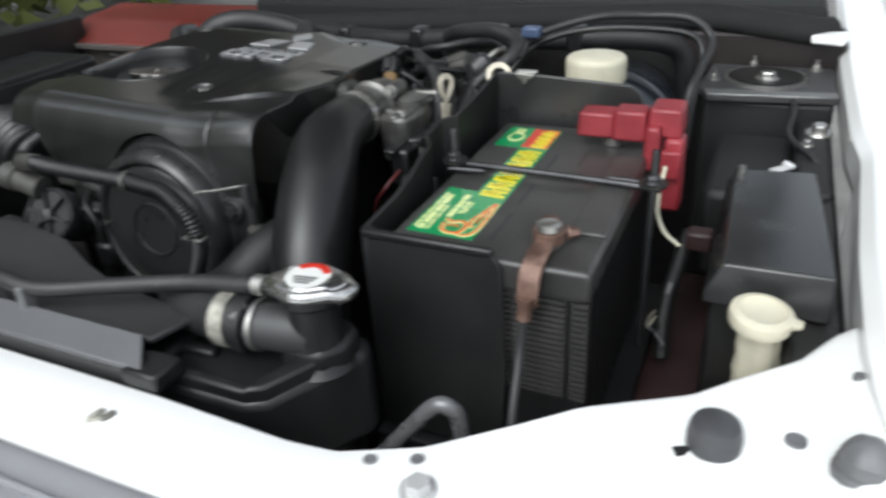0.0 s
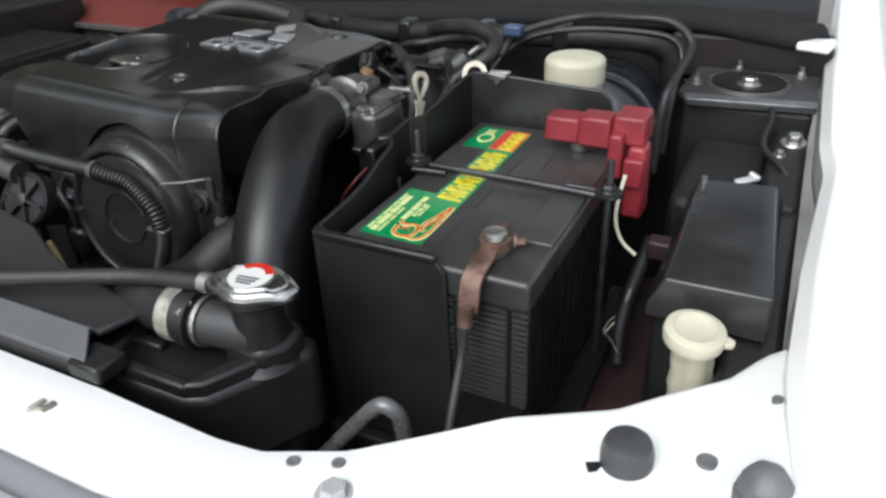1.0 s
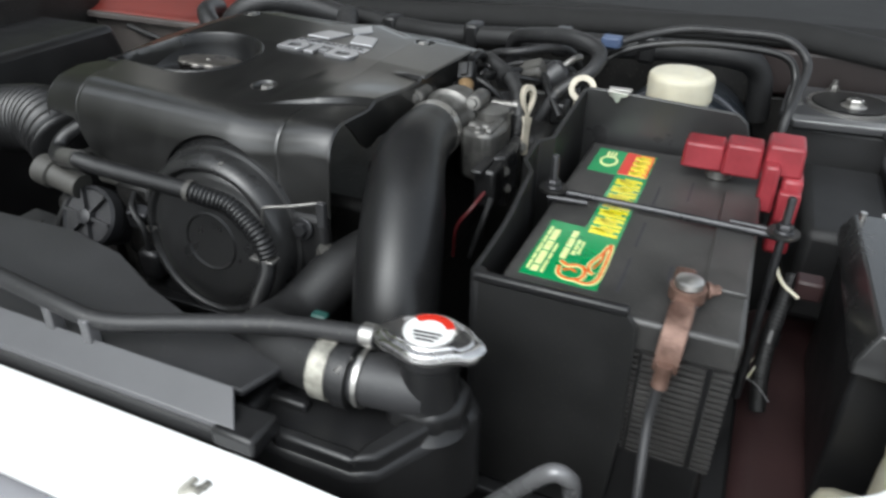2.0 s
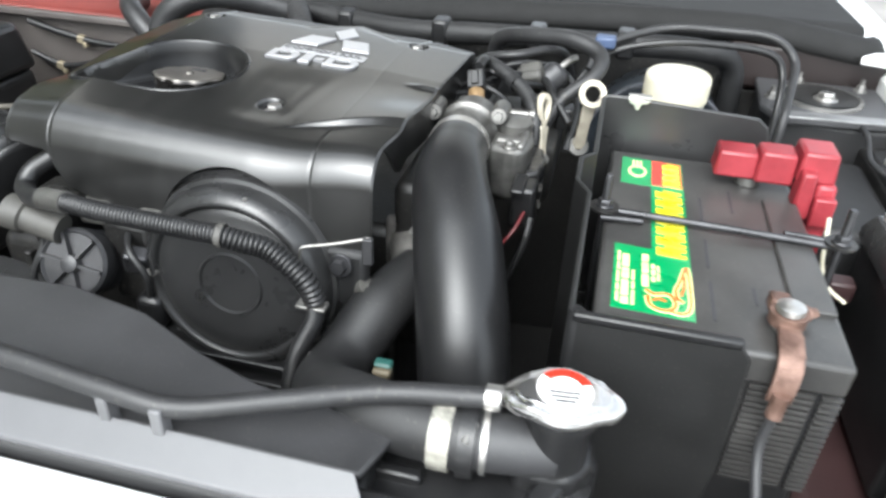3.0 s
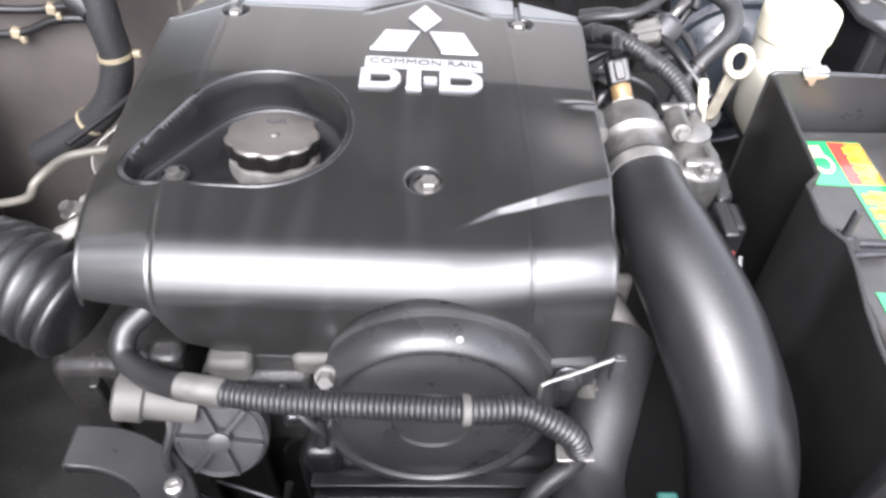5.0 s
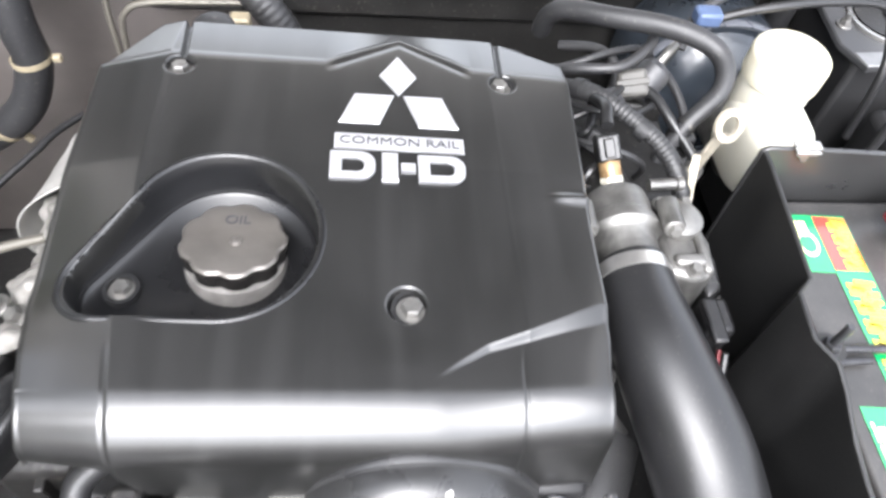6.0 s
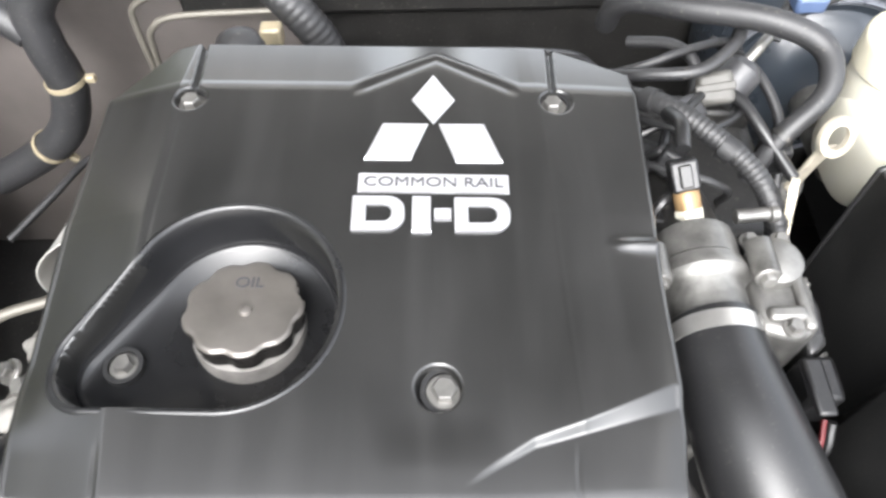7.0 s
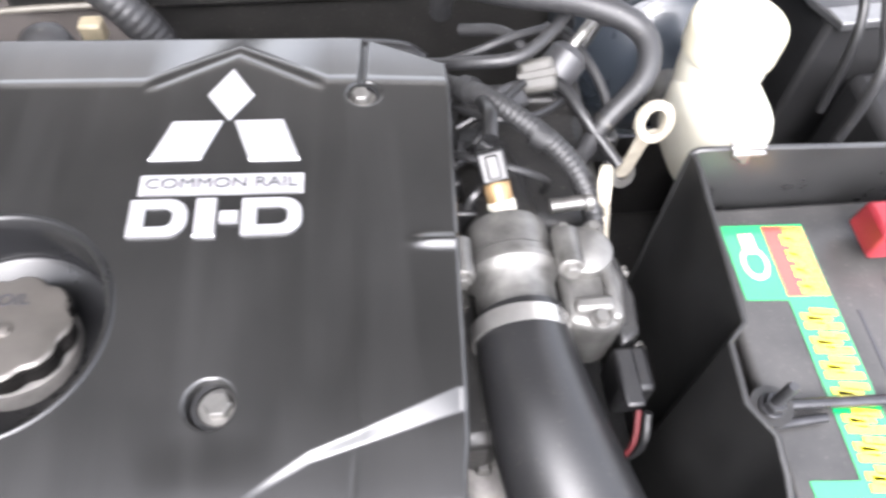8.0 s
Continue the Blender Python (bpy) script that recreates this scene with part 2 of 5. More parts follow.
def box(x0, x1, y0, y1, z0, z1, m=I4, bm=None, taper=0.0):
    bm = bm or bmesh.new()
    t = taper
    return solid(bm, [[(x0, y0, z0), (x1, y0, z0), (x1, y1, z0), (x0, y1, z0)], [(x0 + t, y0 + t, z1), (x1 - t, y0 + t, z1), (x1 - t, y1 - t, z1), (x0 + t, y1 - t, z1)]], m)


def prism(pts, z0, z1, m=I4, bm=None):
    """A straight-sided solid over an outline."""
    bm = bm or bmesh.new()
    return solid(bm, [[(x, y, z0) for x, y in pts], [(x, y, z1) for x, y in pts]], m)


def lathe(prof, m=I4, n=32, bm=None, caps=True, lobes=0, depth=0.0):
    """A turned solid: (radius, height) rows along the z axis of m; lobes: scallops round the rim."""
    bm = bm or bmesh.new()
    rings = []
    for r, h in prof:
        rings.append([((r - depth * (lobes > 0) * (0.5 - 0.5 * math.cos(lobes * 2 * math.pi * i / n)) ** 2) * math.cos(2 * math.pi * i / n), (r - depth * (lobes > 0) * (0.5 - 0.5 * math.cos(lobes * 2 * math.pi * i / n)) ** 2) * math.sin(2 * math.pi * i / n), h) for i in range(n)])
    return solid(bm, rings, m, caps)


def spline(pts, per=8):
    """A smooth line through points."""
    p = [Vector(a) for a in pts]
    q = [2 * p[0] - p[1]] + p + [2 * p[-1] - p[-2]]
    out = []
    for a, b, c, d in zip(q, q[1:], q[2:], q[3:]):
        for k in range(per):
            s = k / per
            out.append(0.5 * (2 * b + (c - a) * s + (2 * a - 5 * b + 4 * c - d) * s * s + (3 * b - a - 3 * c + d) * s ** 3))
    return out + [p[-1]]


def tube(pts, r, n=14, per=8, ripple=0.0, pitch=0.006, bm=None, radii=None, flat=1.0):
    """A round hose along a smooth line; ripple: the depth of its corrugations."""
    bm = bm or bmesh.new()
    line = spline(pts, per)
    if ripple:
        fineline, acc = [], [0.0]
        for a, b in zip(line, line[1:]):
            acc.append(acc[-1] + (b - a).length)
        steps = max(8, int(acc[-1] / pitch * 4))
        j = 0
        for k in range(steps + 1):
            s = acc[-1] * k / steps
            while j < len(line) - 2 and acc[j + 1] < s:
                j += 1
            f = (s - acc[j]) / max(1e-9, acc[j + 1] - acc[j])
            fineline.append(line[j].lerp(line[j + 1], min(1, f)))
        line = fineline
    rings, side = [], None
    for k, p in enumerate(line):
        d = (line[min(k + 1, len(line) - 1)] - line[max(k - 1, 0)]).normalized()
        if side is None:
            side = d.orthogonal().normalized()
        side = (side - d * side.dot(d)).normalized()
        up = d.cross(side)
        rr = r
        if radii:
            f = k / (len(line) - 1) * (len(radii) - 1)
            i = min(int(f), len(radii) - 2)
            rr = radii[i] * (1 - f + i) + radii[i + 1] * (f - i)
        if ripple:
            rr += ripple * (0.0, 0.8, 1.0, 0.8)[k % 4] - ripple
        rings.append([p + rr * (math.cos(2 * math.pi * i / n) * side + flat * math.sin(2 * math.pi * i / n) * up) for i in range(n)])
    return solid(bm, rings)


def ring(c, d, r, thick, wide, n=28, bm=None):
    """A flat band round an axis."""
    bm = bm or bmesh.new()
    m = axis(c, d)
    h = wide / 2
    prof = [(r, -h), (r + thick, -h), (r + thick, h), (r, h), (r, -h)]
    vs = [[bm.verts.new(m @ Vector((q * math.cos(2 * math.pi * i / n), q * math.sin(2 * math.pi * i / n), z))) for i in range(n)] for q, z in prof[:4]]
    for a, b in zip(vs, vs[1:] + vs[:1]):
        for i in range(n):
            j = (i + 1) % n
            bm.faces.new((a[i], a[j], b[j], b[i]))
    return bm


def hexbolt(c, d, r, h, bm=None, flange=1.5):
    """A hexagon bolt head on its flange."""
    bm = bm or bmesh.new()
    m = axis(c, d)
    lathe([(r * flange, 0), (r * flange, h * 0.2), (r * flange * 0.92, h * 0.3)], m, 24, bm)
    lathe([(r, h * 0.28), (r, h * 0.85), (r * 0.86, h)], m, 6, bm)
    return bm


def sheet(name, fn, nu, nv, mat, parent=None, thick=0.0, label="", category="", kind="", sharp=38, turn=True):
    """A surface fn(u, v) with u, v from 0 to 1, thickened downwards along its normals."""
    u, v = np.meshgrid(np.linspace(0, 1, nu), np.linspace(0, 1, nv))
    x, y, z = fn(u, v)
    co = np.stack([x, y, z], -1).reshape(-1, 3)
    idx = np.arange(nu * nv).reshape(nv, nu)
    quads = np.stack([idx[:-1, :-1], idx[:-1, 1:], idx[1:, 1:], idx[1:, :-1]], -1).reshape(-1, 4)
    if turn:
        quads = quads[:, ::-1]
    me = bpy.data.meshes.new(name)
    me.from_pydata(co.tolist(), [], quads.tolist())
    me.update()
    ob = link(name, me, mat, parent, label, 0, 2, sharp, category, "", kind)
    if thick:
        md = ob.modifiers.new("thickness", "SOLIDIFY")
        md.thickness, md.offset = thick, -1
    return ob


def lettering(name, text, size, m, mat, parent, deep=0.0004, label=""):
    """Raised words in the built-in font, turned into a mesh."""
    cu = bpy.data.curves.new(name, "FONT")
    cu.body, cu.size, cu.extrude, cu.align_x, cu.align_y = text, size, deep, "CENTER", "CENTER"
    tmp = bpy.data.objects.new(name, cu)
    scene.collection.objects.link(tmp)
    bpy.context.view_layer.update()
    me = bpy.data.meshes.new_from_object(tmp.evaluated_get(bpy.context.evaluated_depsgraph_get()))
    bpy.data.objects.remove(tmp)
    me.transform(m)
    me.materials.clear()
    return link(name, me, mat, parent, label)


def smooth01(x):
    x = np.clip(x, 0, 1)
    return x * x * (3 - 2 * x)


# ---- ground and car body ----
def g_ground(u, v):
    x, y = (u - 0.5) * 900, (v - 0.5) * 900
    return x, y, np.zeros_like(x)


sheet("ground", g_ground, 3, 3, PAVING, label="worn grey concrete paving under the car", category="ground", kind="structure", turn=False)

rng = np.random.default_rng(4)
n = 26000
hc = np.stack([-5.5 - 3.0 * rng.random(n), -8 + 18 * rng.random(n), 9.0 * rng.random(n) ** 0.8], 1)
hc[:, 2] *= 0.75 + 0.25 * np.sin(hc[:, 1] * 1.3)
ha, hb = rng.normal(size=(n, 3)), rng.normal(size=(n, 3))
ha *= (0.16 / np.linalg.norm(ha, axis=1))[:, None]
hb *= (0.11 / np.linalg.norm(hb, axis=1))[:, None]
co = np.stack([hc - ha, hc - hb, hc + ha, hc + hb], 1).reshape(-1, 3)
me = bpy.data.meshes.new("tree_row")
me.from_pydata(co.tolist(), [], np.arange(4 * n).reshape(-1, 4).tolist())
link("tree_row", me, LEAF, None, "tall green trees standing beside the car", category="trees", kind="stuff")

car = thing("car", (-0.25, 0.6, 0.0), "white pickup with its bonnet open over a dark engine bay", "car")


def panel_z(x):
    return np.interp(x, [-1.2, 0.16, 0.30, 0.37, 0.405, 0.45, 0.7], [0.931, 0.931, 0.938, 0.942, 0.962, 0.972, 0.96])


def panel_inner(x):
    return np.interp(x, [-1.2, -0.03, 0.08, 0.115, 0.165, 0.213, 0.247, 0.308, 0.332, 0.366, 0.388, 0.402, 0.7], [0.464, 0.462, 0.458, 0.461, 0.484, 0.521, 0.549, 0.580, 0.603, 0.632, 0.655, 0.660, 0.66])


def panel_outer(x):
    return np.interp(x, [-1.2, 0.03, 0.1, 0.25, 0.4, 0.5, 0.7], [0.402, 0.404, 0.409, 0.42, 0.45, 0.50, 0.60])


def g_panel(u, v):
    """The crossmember's top: inner lip, flat, outer edge turned down."""
    x = -1.05 + u * 1.46
    zi, yi, yo = panel_z(x), panel_inner(x), panel_outer(x)
    w = v * 1.3
    f = np.clip((w - 0.12) / 1.0, 0, 1)
    lip = np.clip((0.12 - w) / 0.12, 0, 1)
    down = np.clip((w - 1.12) / 0.18, 0, 1)
    y = yi + (yo - yi) * f - 0.004 * np.sin(down * math.pi / 2)
    z = zi - 0.020 * lip ** 1.5 - 0.014 * down ** 1.3 + 0.004 * np.sin(f * math.pi)
    return x, y, z


front_panel = sheet("front_panel", g_panel, 220, 40, WHITE, car, 0.002, "white painted radiator crossmember")


def fender_edge(y):
    return np.interp(y, [0.3, 0.58, 0.73, 0.92, 0.99, 1.3, 1.7], [0.41, 0.398, 0.401, 0.412, 0.406, 0.404, 0.41])


def g_fender(u, v):
    y = 0.30 + u * 1.5
    prof_d = [0.0, 0.0, 0.010, 0.033, 0.064, 0.084, 0.099, 0.107, 0.111, 0.111]
    prof_z = [0.94, 0.975, 0.986, 0.99, 0.985, 0.968, 0.935, 0.89, 0.80, 0.40]
    t = np.linspace(0, 1, len(prof_d))
    d, z = np.interp(v, t, prof_d), np.interp(v, t, prof_z)
    front = np.clip((0.62 - y) / 0.32, 0, 1)
    return fender_edge(y) + d + front * 0.03, y, z - 0.03 * front + 0.012 * np.clip((y - 0.9) / 0.8, 0, 1)


sheet("fender", g_fender, 80, 46, WHITE, car, 0.002, "glossy white front wing")


def g_fender_far(u, v):
    x, y, z = g_fender(u, v)
    return -0.72 - x, y, z - 0.14


sheet("fender", g_fender_far, 80, 46, WHITE, car, 0.002, "glossy white front wing")

part("bumper", box(-1.04, 0.52, 0.20, 0.384, 0.45, 0.80), WHITE, car, "white front bumper", 0.03, 4)
bm = box(-0.80, 0.30, 0.24, 0.412, 0.82, 0.912)
for k in range(5):
    box(-0.80, 0.30, 0.262 + 0.028 * k, 0.267 + 0.028 * k, 0.910, 0.917, bm=bm)
part("grille", bm, GRILLE, car, "dusty grey plastic grille top", 0.003)
part("inner_apron", box(0.36, 0.40, 0.60, 1.32, 0.45, 0.935), DARK, car, "black inner wing", 0.006)
part("inner_apron", box(-1.09, -1.05, 0.45, 1.32, 0.45, 1.0), DARK, car, "black inner wing", 0.006)
bm = box(0.245, 0.375, 0.62, 1.0, 0.70, 0.79)
part("battery_shelf", bm, WINE, car, "maroon painted wheel housing", 0.02, 3)
part("undertray", box(-1.10, 0.40, 0.42, 1.32, 0.43, 0.45), DARK, car)

part("firewall", box(-1.09, -0.40, 1.30, 1.33, 0.45, 0.943), MAROON, car, "brownish maroon bulkhead", 0.004)
part("firewall", box(-0.398, 0.40, 1.30, 1.33, 0.45, 0.943), DARK, car, "black lined bulkhead", 0.004)


def g_cowl(u, v):
    x = -1.09 + u * 0.56
    y = 1.290 + v * 0.18
    z = 0.947 + 0.03 * smooth01(v * 2.2) + 0.02 * v
    return x, y, z


sheet("cowl_panel", g_cowl, 40, 20, REDPAINT, car, 0.003, "dull red painted scuttle panel", turn=False)
part("scuttle_wall", box(-0.53, 0.20, 1.289, 1.34, 0.89, 0.985), DARK, car, "black scuttle wall", 0.006)
part("scuttle_wall", box(0.202, 0.412, 1.292, 1.34, 0.946, 1.010), BROWNWALL, car, "dark brown scuttle side", 0.006)
part("cowl_lip", box(-1.09, -0.535, 1.280, 1.2985, 0.934, 0.946), MAROON, car, "", 0.003)
part("cowl_seal", tube([(-0.62, 1.34, 0.985), (-0.3, 1.335, 1.0), (0.05, 1.318, 1.02), (0.22, 1.306, 1.028), (0.31, 1.300, 1.020), (0.372, 1.300, 1.012), (0.392, 1.318, 1.010)], 0.020, flat=0.7), SEAL, car, "black rubber bonnet seal")
part("cowl_cover", box(-0.60, 0.385, 1.3415, 1.60, 0.90, 1.035), PAD, car, "black plastic wiper cowl", 0.012)


def hood_sheet(lift, q0=0.0, q1=1.50, inset=0.0):
    def fn(u, v):
        x = -1.09 + inset + u * (1.47 - 2 * inset)
        a = radians(60)
        q = q0 + v * (q1 - q0)
        bulge = 0.03 * np.sin(u * math.pi) * np.sin(q / 1.50 * math.pi * 0.9)
        return x, 1.627 - q * math.cos(a) + (bulge + lift) * math.sin(a), 1.056 + q * math.sin(a) + (bulge + lift) * math.cos(a)
    return fn


hood = sheet("bonnet", hood_sheet(0.0, 0.17), 30, 30, WHITE, car, 0.003, "white bonnet propped open")
sheet("inner_panel", hood_sheet(-0.012, 0.17), 20, 20, INNER, hood, 0.006, "off-white painted bonnet underside")
sheet("insulation_pad", hood_sheet(-0.026, 0.40, 1.46, 0.14), 20, 20, PAD, hood, 0.006, "black bonnet insulation pad")
# Unseen black sheets, added so that the cover reflects less of the pale underside.
for u0, u1 in ((0.0, 0.30), (0.82, 1.0)):
    def g_side(u, v, u0=u0, u1=u1):
        return hood_sheet(-0.03, 0.17, 0.39)(u0 + u * (u1 - u0), v)
    sheet("reflection_blocker", g_side, 12, 8, PAD, hood, 0.006, "unseen black sheet added to darken the cover's reflections")

for hx in (-0.93, 0.36):
    part("hinge", tube([(hx, 1.60, 0.99), (hx, 1.61, 1.10), (hx, 1.585, 1.17), (hx, 1.535, 1.225)], 0.010, 8), DARK, hood, "black hinge arm")

# strut tower
part("tower_side", box(0.250, 0.40, 1.147, 1.288, 0.60, 0.957), MATTE, car, "black strut tower side", 0.006)
tower = part("strut_tower", prism([(0.238, 1.172), (0.254, 1.134), (0.402, 1.148), (0.402, 1.288), (0.246, 1.288)], 0.957, 0.966), TOWER, car, "pale grey strut tower top plate", 0.002)
# Paler strip: the highlight along the plate's front edge, put into colour.
part("sheen_strip", prism([(0.2530, 1.1335), (0.403, 1.1475), (0.403, 1.168), (0.247, 1.156)], 0.9645, 0.9675), TOWERSHEEN, tower, "paler front strip that paints in a sky sheen", 0.0012)
part("mount_ring", ring((0.318, 1.218, 0.967), (0, 0, 1), 0.045, 0.006, 0.006, 48), STEEL, tower)
part("mount_cup", lathe([(0.0455, 0.005), (0.044, 0.005), (0.040, 0.0015), (0.024, 0.0012), (0.022, 0.004), (0.012, 0.005), (0.0, 0.005)], Matrix.Translation((0.318, 1.218, 0.966)), 40), DARK, tower)
part("mount_nut", hexbolt((0.320, 1.205, 0.970), (0, 0, 1), 0.010, 0.010), STEEL, tower)
for sx, sy in ((0.255, 1.205), (0.300, 1.278), (0.378, 1.272)):
    bm = hexbolt((sx, sy, 0.966), (0, 0, 1), 0.006, 0.008)
    lathe([(0.0035, 0), (0.0035, 0.013)], Matrix.Translation((sx, sy, 0.968)), 12, bm)
    part("stud_nut", bm, OLDSTEEL, tower)

part("flange", prism([(0.364, 1.268), (0.404, 1.258), (0.414, 1.300), (0.385, 1.292)], 1.002, 1.014), WHITE, car, "white painted corner of the scuttle", 0.003)

# small things on the crossmember
buffer = part("rubber_stop", lathe([(0.0150, 0), (0.0152, 0.012), (0.0150, 0.0125), (0.0147, 0.0130), (0.0147, 0.0160), (0.0132, 0.0205), (0.010, 0.0222), (0.0, 0.0224)], Matrix.Translation((0.3245, 0.533, 0.9385)), 40), STOPRUBBER, car, "round grey-black rubber bonnet stop")
part("tab", box(-0.024, -0.010, -0.005, 0.004, 0, 0.004, Matrix.Translation((0.326, 0.531, 0.9385)) @ pose(0, 0, 0, 0, 0, 25)), RUBBER, buffer, "", 0.001)
part("rubber_stop", lathe([(0.0150, -0.004), (0.0152, 0.003), (0.0135, 0.004), (0.0135, 0.007), (0.0142, 0.008), (0.0125, 0.012), (0.0128, 0.0135), (0.0095, 0.019), (0.004, 0.0215), (0.0, 0.022)], Matrix.Translation((0.3965, 0.5245, 0.955)), 36, lobes=6, depth=0.0006), GREYPLASTIC, car, "grey domed rubber grommet")
for hx, hy, hr in ((0.14, 0.46, 0.0042), (0.1665, 0.470, 0.0042), (0.367, 0.5485, 0.0062), (0.398, 0.60, 0.0036)):
    yi, yo = float(panel_inner(hx)), float(panel_outer(hx))
    hz = float(panel_z(hx)) + 0.004 * math.sin(max(0.0, min(1.0, (yi - hy) / (yi - yo))) * math.pi)
    part("panel_plug", lathe([(hr, -0.006), (hr * 1.05, 0.0010), (hr * 0.85, 0.0017), (hr * 0.5, 0.0012), (0.0, 0.0010)], Matrix.Translation((hx, hy, hz)), 20), GREYPLASTIC, car)
part("panel_bolt", hexbolt((0.178, 0.448, 0.934), (0, 0, 1), 0.008, 0.009), PALEPIPE, car, "pale painted bolt")
bm = box(-0.0085, 0.0085, -0.0022, 0.0022, 0, 0.003, pose(-0.046, 0.427, 0.9335, 0, 0, 35))
box(-0.002, 0.002, -0.006, 0.006, 0.001, 0.0045, pose(-0.050, 0.428, 0.9335, 0, 0, -10), bm)
box(-0.002, 0.002, -0.005, 0.005, 0.001, 0.0045, pose(-0.041, 0.430, 0.9335, 0, 0, -15), bm)
part("clip", bm, PALEBAND, car, "worn grey clip", 0.001)

# ---- radiator, its cap and hoses ----
rad = thing("radiator", (-0.25, 0.51, 0.45), "black plastic-tanked radiator behind the white crossmember", "radiator")
part("core", box(-0.66, 0.02, 0.49, 0.53, 0.46, 0.87), DARK, rad)
part("top_tank", prism([(-0.66, 0.484), (0.022, 0.484), (0.038, 0.492), (0.078, 0.568), (0.066, 0.588), (-0.02, 0.566), (-0.66, 0.562)], 0.84, 0.922), BLACK, rad, "black moulded top tank", 0.009, 3)
part("tank_rib", box(-0.036, 0.024, 0.486, 0.496, 0.918, 0.931), BLACK, rad, "moulded rim of the tank", 0.003, 3)
part("tank_rib", prism([(0.022, 0.486), (0.036, 0.494), (0.064, 0.548), (0.050, 0.556), (0.024, 0.502)], 0.918, 0.932), BLACK, rad, "", 0.003, 3)
part("tank_rib", box(-0.066, -0.030, 0.516, 0.526, 0.918, 0.9285), BLACK, rad, "", 0.003, 3)
part("tank_boss", box(-0.082, -0.058, 0.487, 0.545, 0.90, 0.932), BLACK, rad, "", 0.007, 3)
part("neck_base", prism([(0.022, 0.530), (0.058, 0.530), (0.070, 0.546), (0.070, 0.570), (0.056, 0.580), (0.026, 0.572)], 0.918, 0.940), BLACK, rad, "", 0.006, 3)
part("filler_neck", lathe([(0.027, -0.004), (0.022, 0.002), (0.0195, 0.010), (0.019, 0.050), (0.023, 0.054), (0.023, 0.060)], Matrix.Translation((0.046, 0.550, 0.922)), 32), BLACK, rad)
part("outlet_pipe", tube([(0.045, 0.548, 0.945), (0.01, 0.541, 0.947), (-0.02, 0.537, 0.948)], 0.0185, 20), SHROUD, rad)
part("overflow_nipple", tube([(0.035, 0.548, 0.976), (0.015, 0.546, 0.979), (0.004, 0.545, 0.979)], 0.0045, 10), OLDSTEEL, rad)

wing = []
for i in range(48):
    a = 2 * math.pi * i / 48
    w = abs(math.cos(a)) ** 7
    rr = 0.0235 + 0.013 * w
    wing.append((rr * math.cos(a), rr * math.sin(a)))
capm = pose(0.046, 0.550, 0.981, 0, 0, 7)
bm = bmesh.new()
solid(bm, [[(x * f, y * f, z - 0.002 * (abs(x) > 0.026)) for x, y in wing] for f, z in ((0.96, 0), (1.0, 0.002), (1.0, 0.006), (0.93, 0.0085), (0.80, 0.0095), (0.78, 0.0105), (0.74, 0.011))], capm)
cap = part("radiator_cap", bm, CHROME, rad, "polished pressed steel pressure cap")
part("sticker", lathe([(0.0165, 0.0112), (0.0165, 0.0116)], capm, 36), WHITEINK, cap, "white warning sticker")
arc = [(0.0165 * math.cos(radians(a)), 0.0165 * math.sin(radians(a))) for a in range(20, 141, 8)]
arc += [(0.0105 * math.cos(radians(a)), 0.0105 * math.sin(radians(a))) for a in range(140, 19, -8)]
part("red_mark", prism(arc, 0.0116, 0.0119, capm), REDINK, cap, "red arc printed on the sticker")
for k, (w, y) in enumerate(((0.018, -0.003), (0.016, -0.0065), (0.012, -0.010))):
    part("print_bar", box(-w / 2, w / 2, y - 0.0009, y + 0.0009, 0.0116, 0.0119, capm), INK, cap)

hose = thing("overflow_hose", (-0.25, 0.50, 0.96), "thin black rubber overflow hose clipped along the radiator", "hose")
part("hose_wall", tube([(-0.70, 0.53, 0.972), (-0.42, 0.505, 0.980), (-0.295, 0.498, 0.979), (-0.213, 0.492, 0.975), (-0.172, 0.495, 0.970), (-0.117, 0.516, 0.971), (-0.058, 0.538, 0.973), (0.011, 0.546, 0.979)], 0.0068, 14, 12), DUSTYHOSE, hose)
for cx, cy in ((-0.218, 0.489), (-0.182, 0.488)):
    part("hose_clip", box(cx - 0.004, cx + 0.004, cy - 0.004, cy + 0.006, 0.950, 0.974), GREYPLASTIC, hose, "", 0.0015)
part("spring_clamp", ring((0.006, 0.5455, 0.979), (1, 0, 0.05), 0.0066, 0.0015, 0.009), STEEL, hose)

hose = thing("radiator_hose", (-0.08, 0.60, 0.92), "bent black rubber top radiator hose", "hose")
part("hose_wall", tube([(-0.096, 0.752, 0.911), (-0.103, 0.735, 0.910), (-0.117, 0.700, 0.904), (-0.133, 0.650, 0.884), (-0.128, 0.600, 0.900), (-0.085, 0.556, 0.938), (-0.03, 0.539, 0.949), (-0.004, 0.538, 0.948)], 0.0215, 24, 8, radii=[0.0262, 0.026, 0.026, 0.0255, 0.024, 0.022, 0.0205, 0.0205]), HOSEDULL, hose)
part("hose_clamp", ring((-0.022, 0.5385, 0.9485), (1, 0.03, 0), 0.0215, 0.0013, 0.013, 36), PALEBAND, hose, "worn pale clamp band")
part("hose_end", ring((-0.006, 0.5385, 0.9482), (1, 0.05, 0), 0.0190, 0.0045, 0.010, 36), RUBBER, hose)
part("hose_clamp", ring((0.004, 0.5400, 0.9475), (1, 0.08, 0), 0.0190, 0.0016, 0.0035, 36), STEEL, hose, "plated clamp band")
part("clamp_screw", lathe([(0.003, -0.007), (0.003, 0.007)], axis((-0.004, 0.527, 0.965), (0.3, 1, 0.5)), 10), OLDSTEEL, hose)

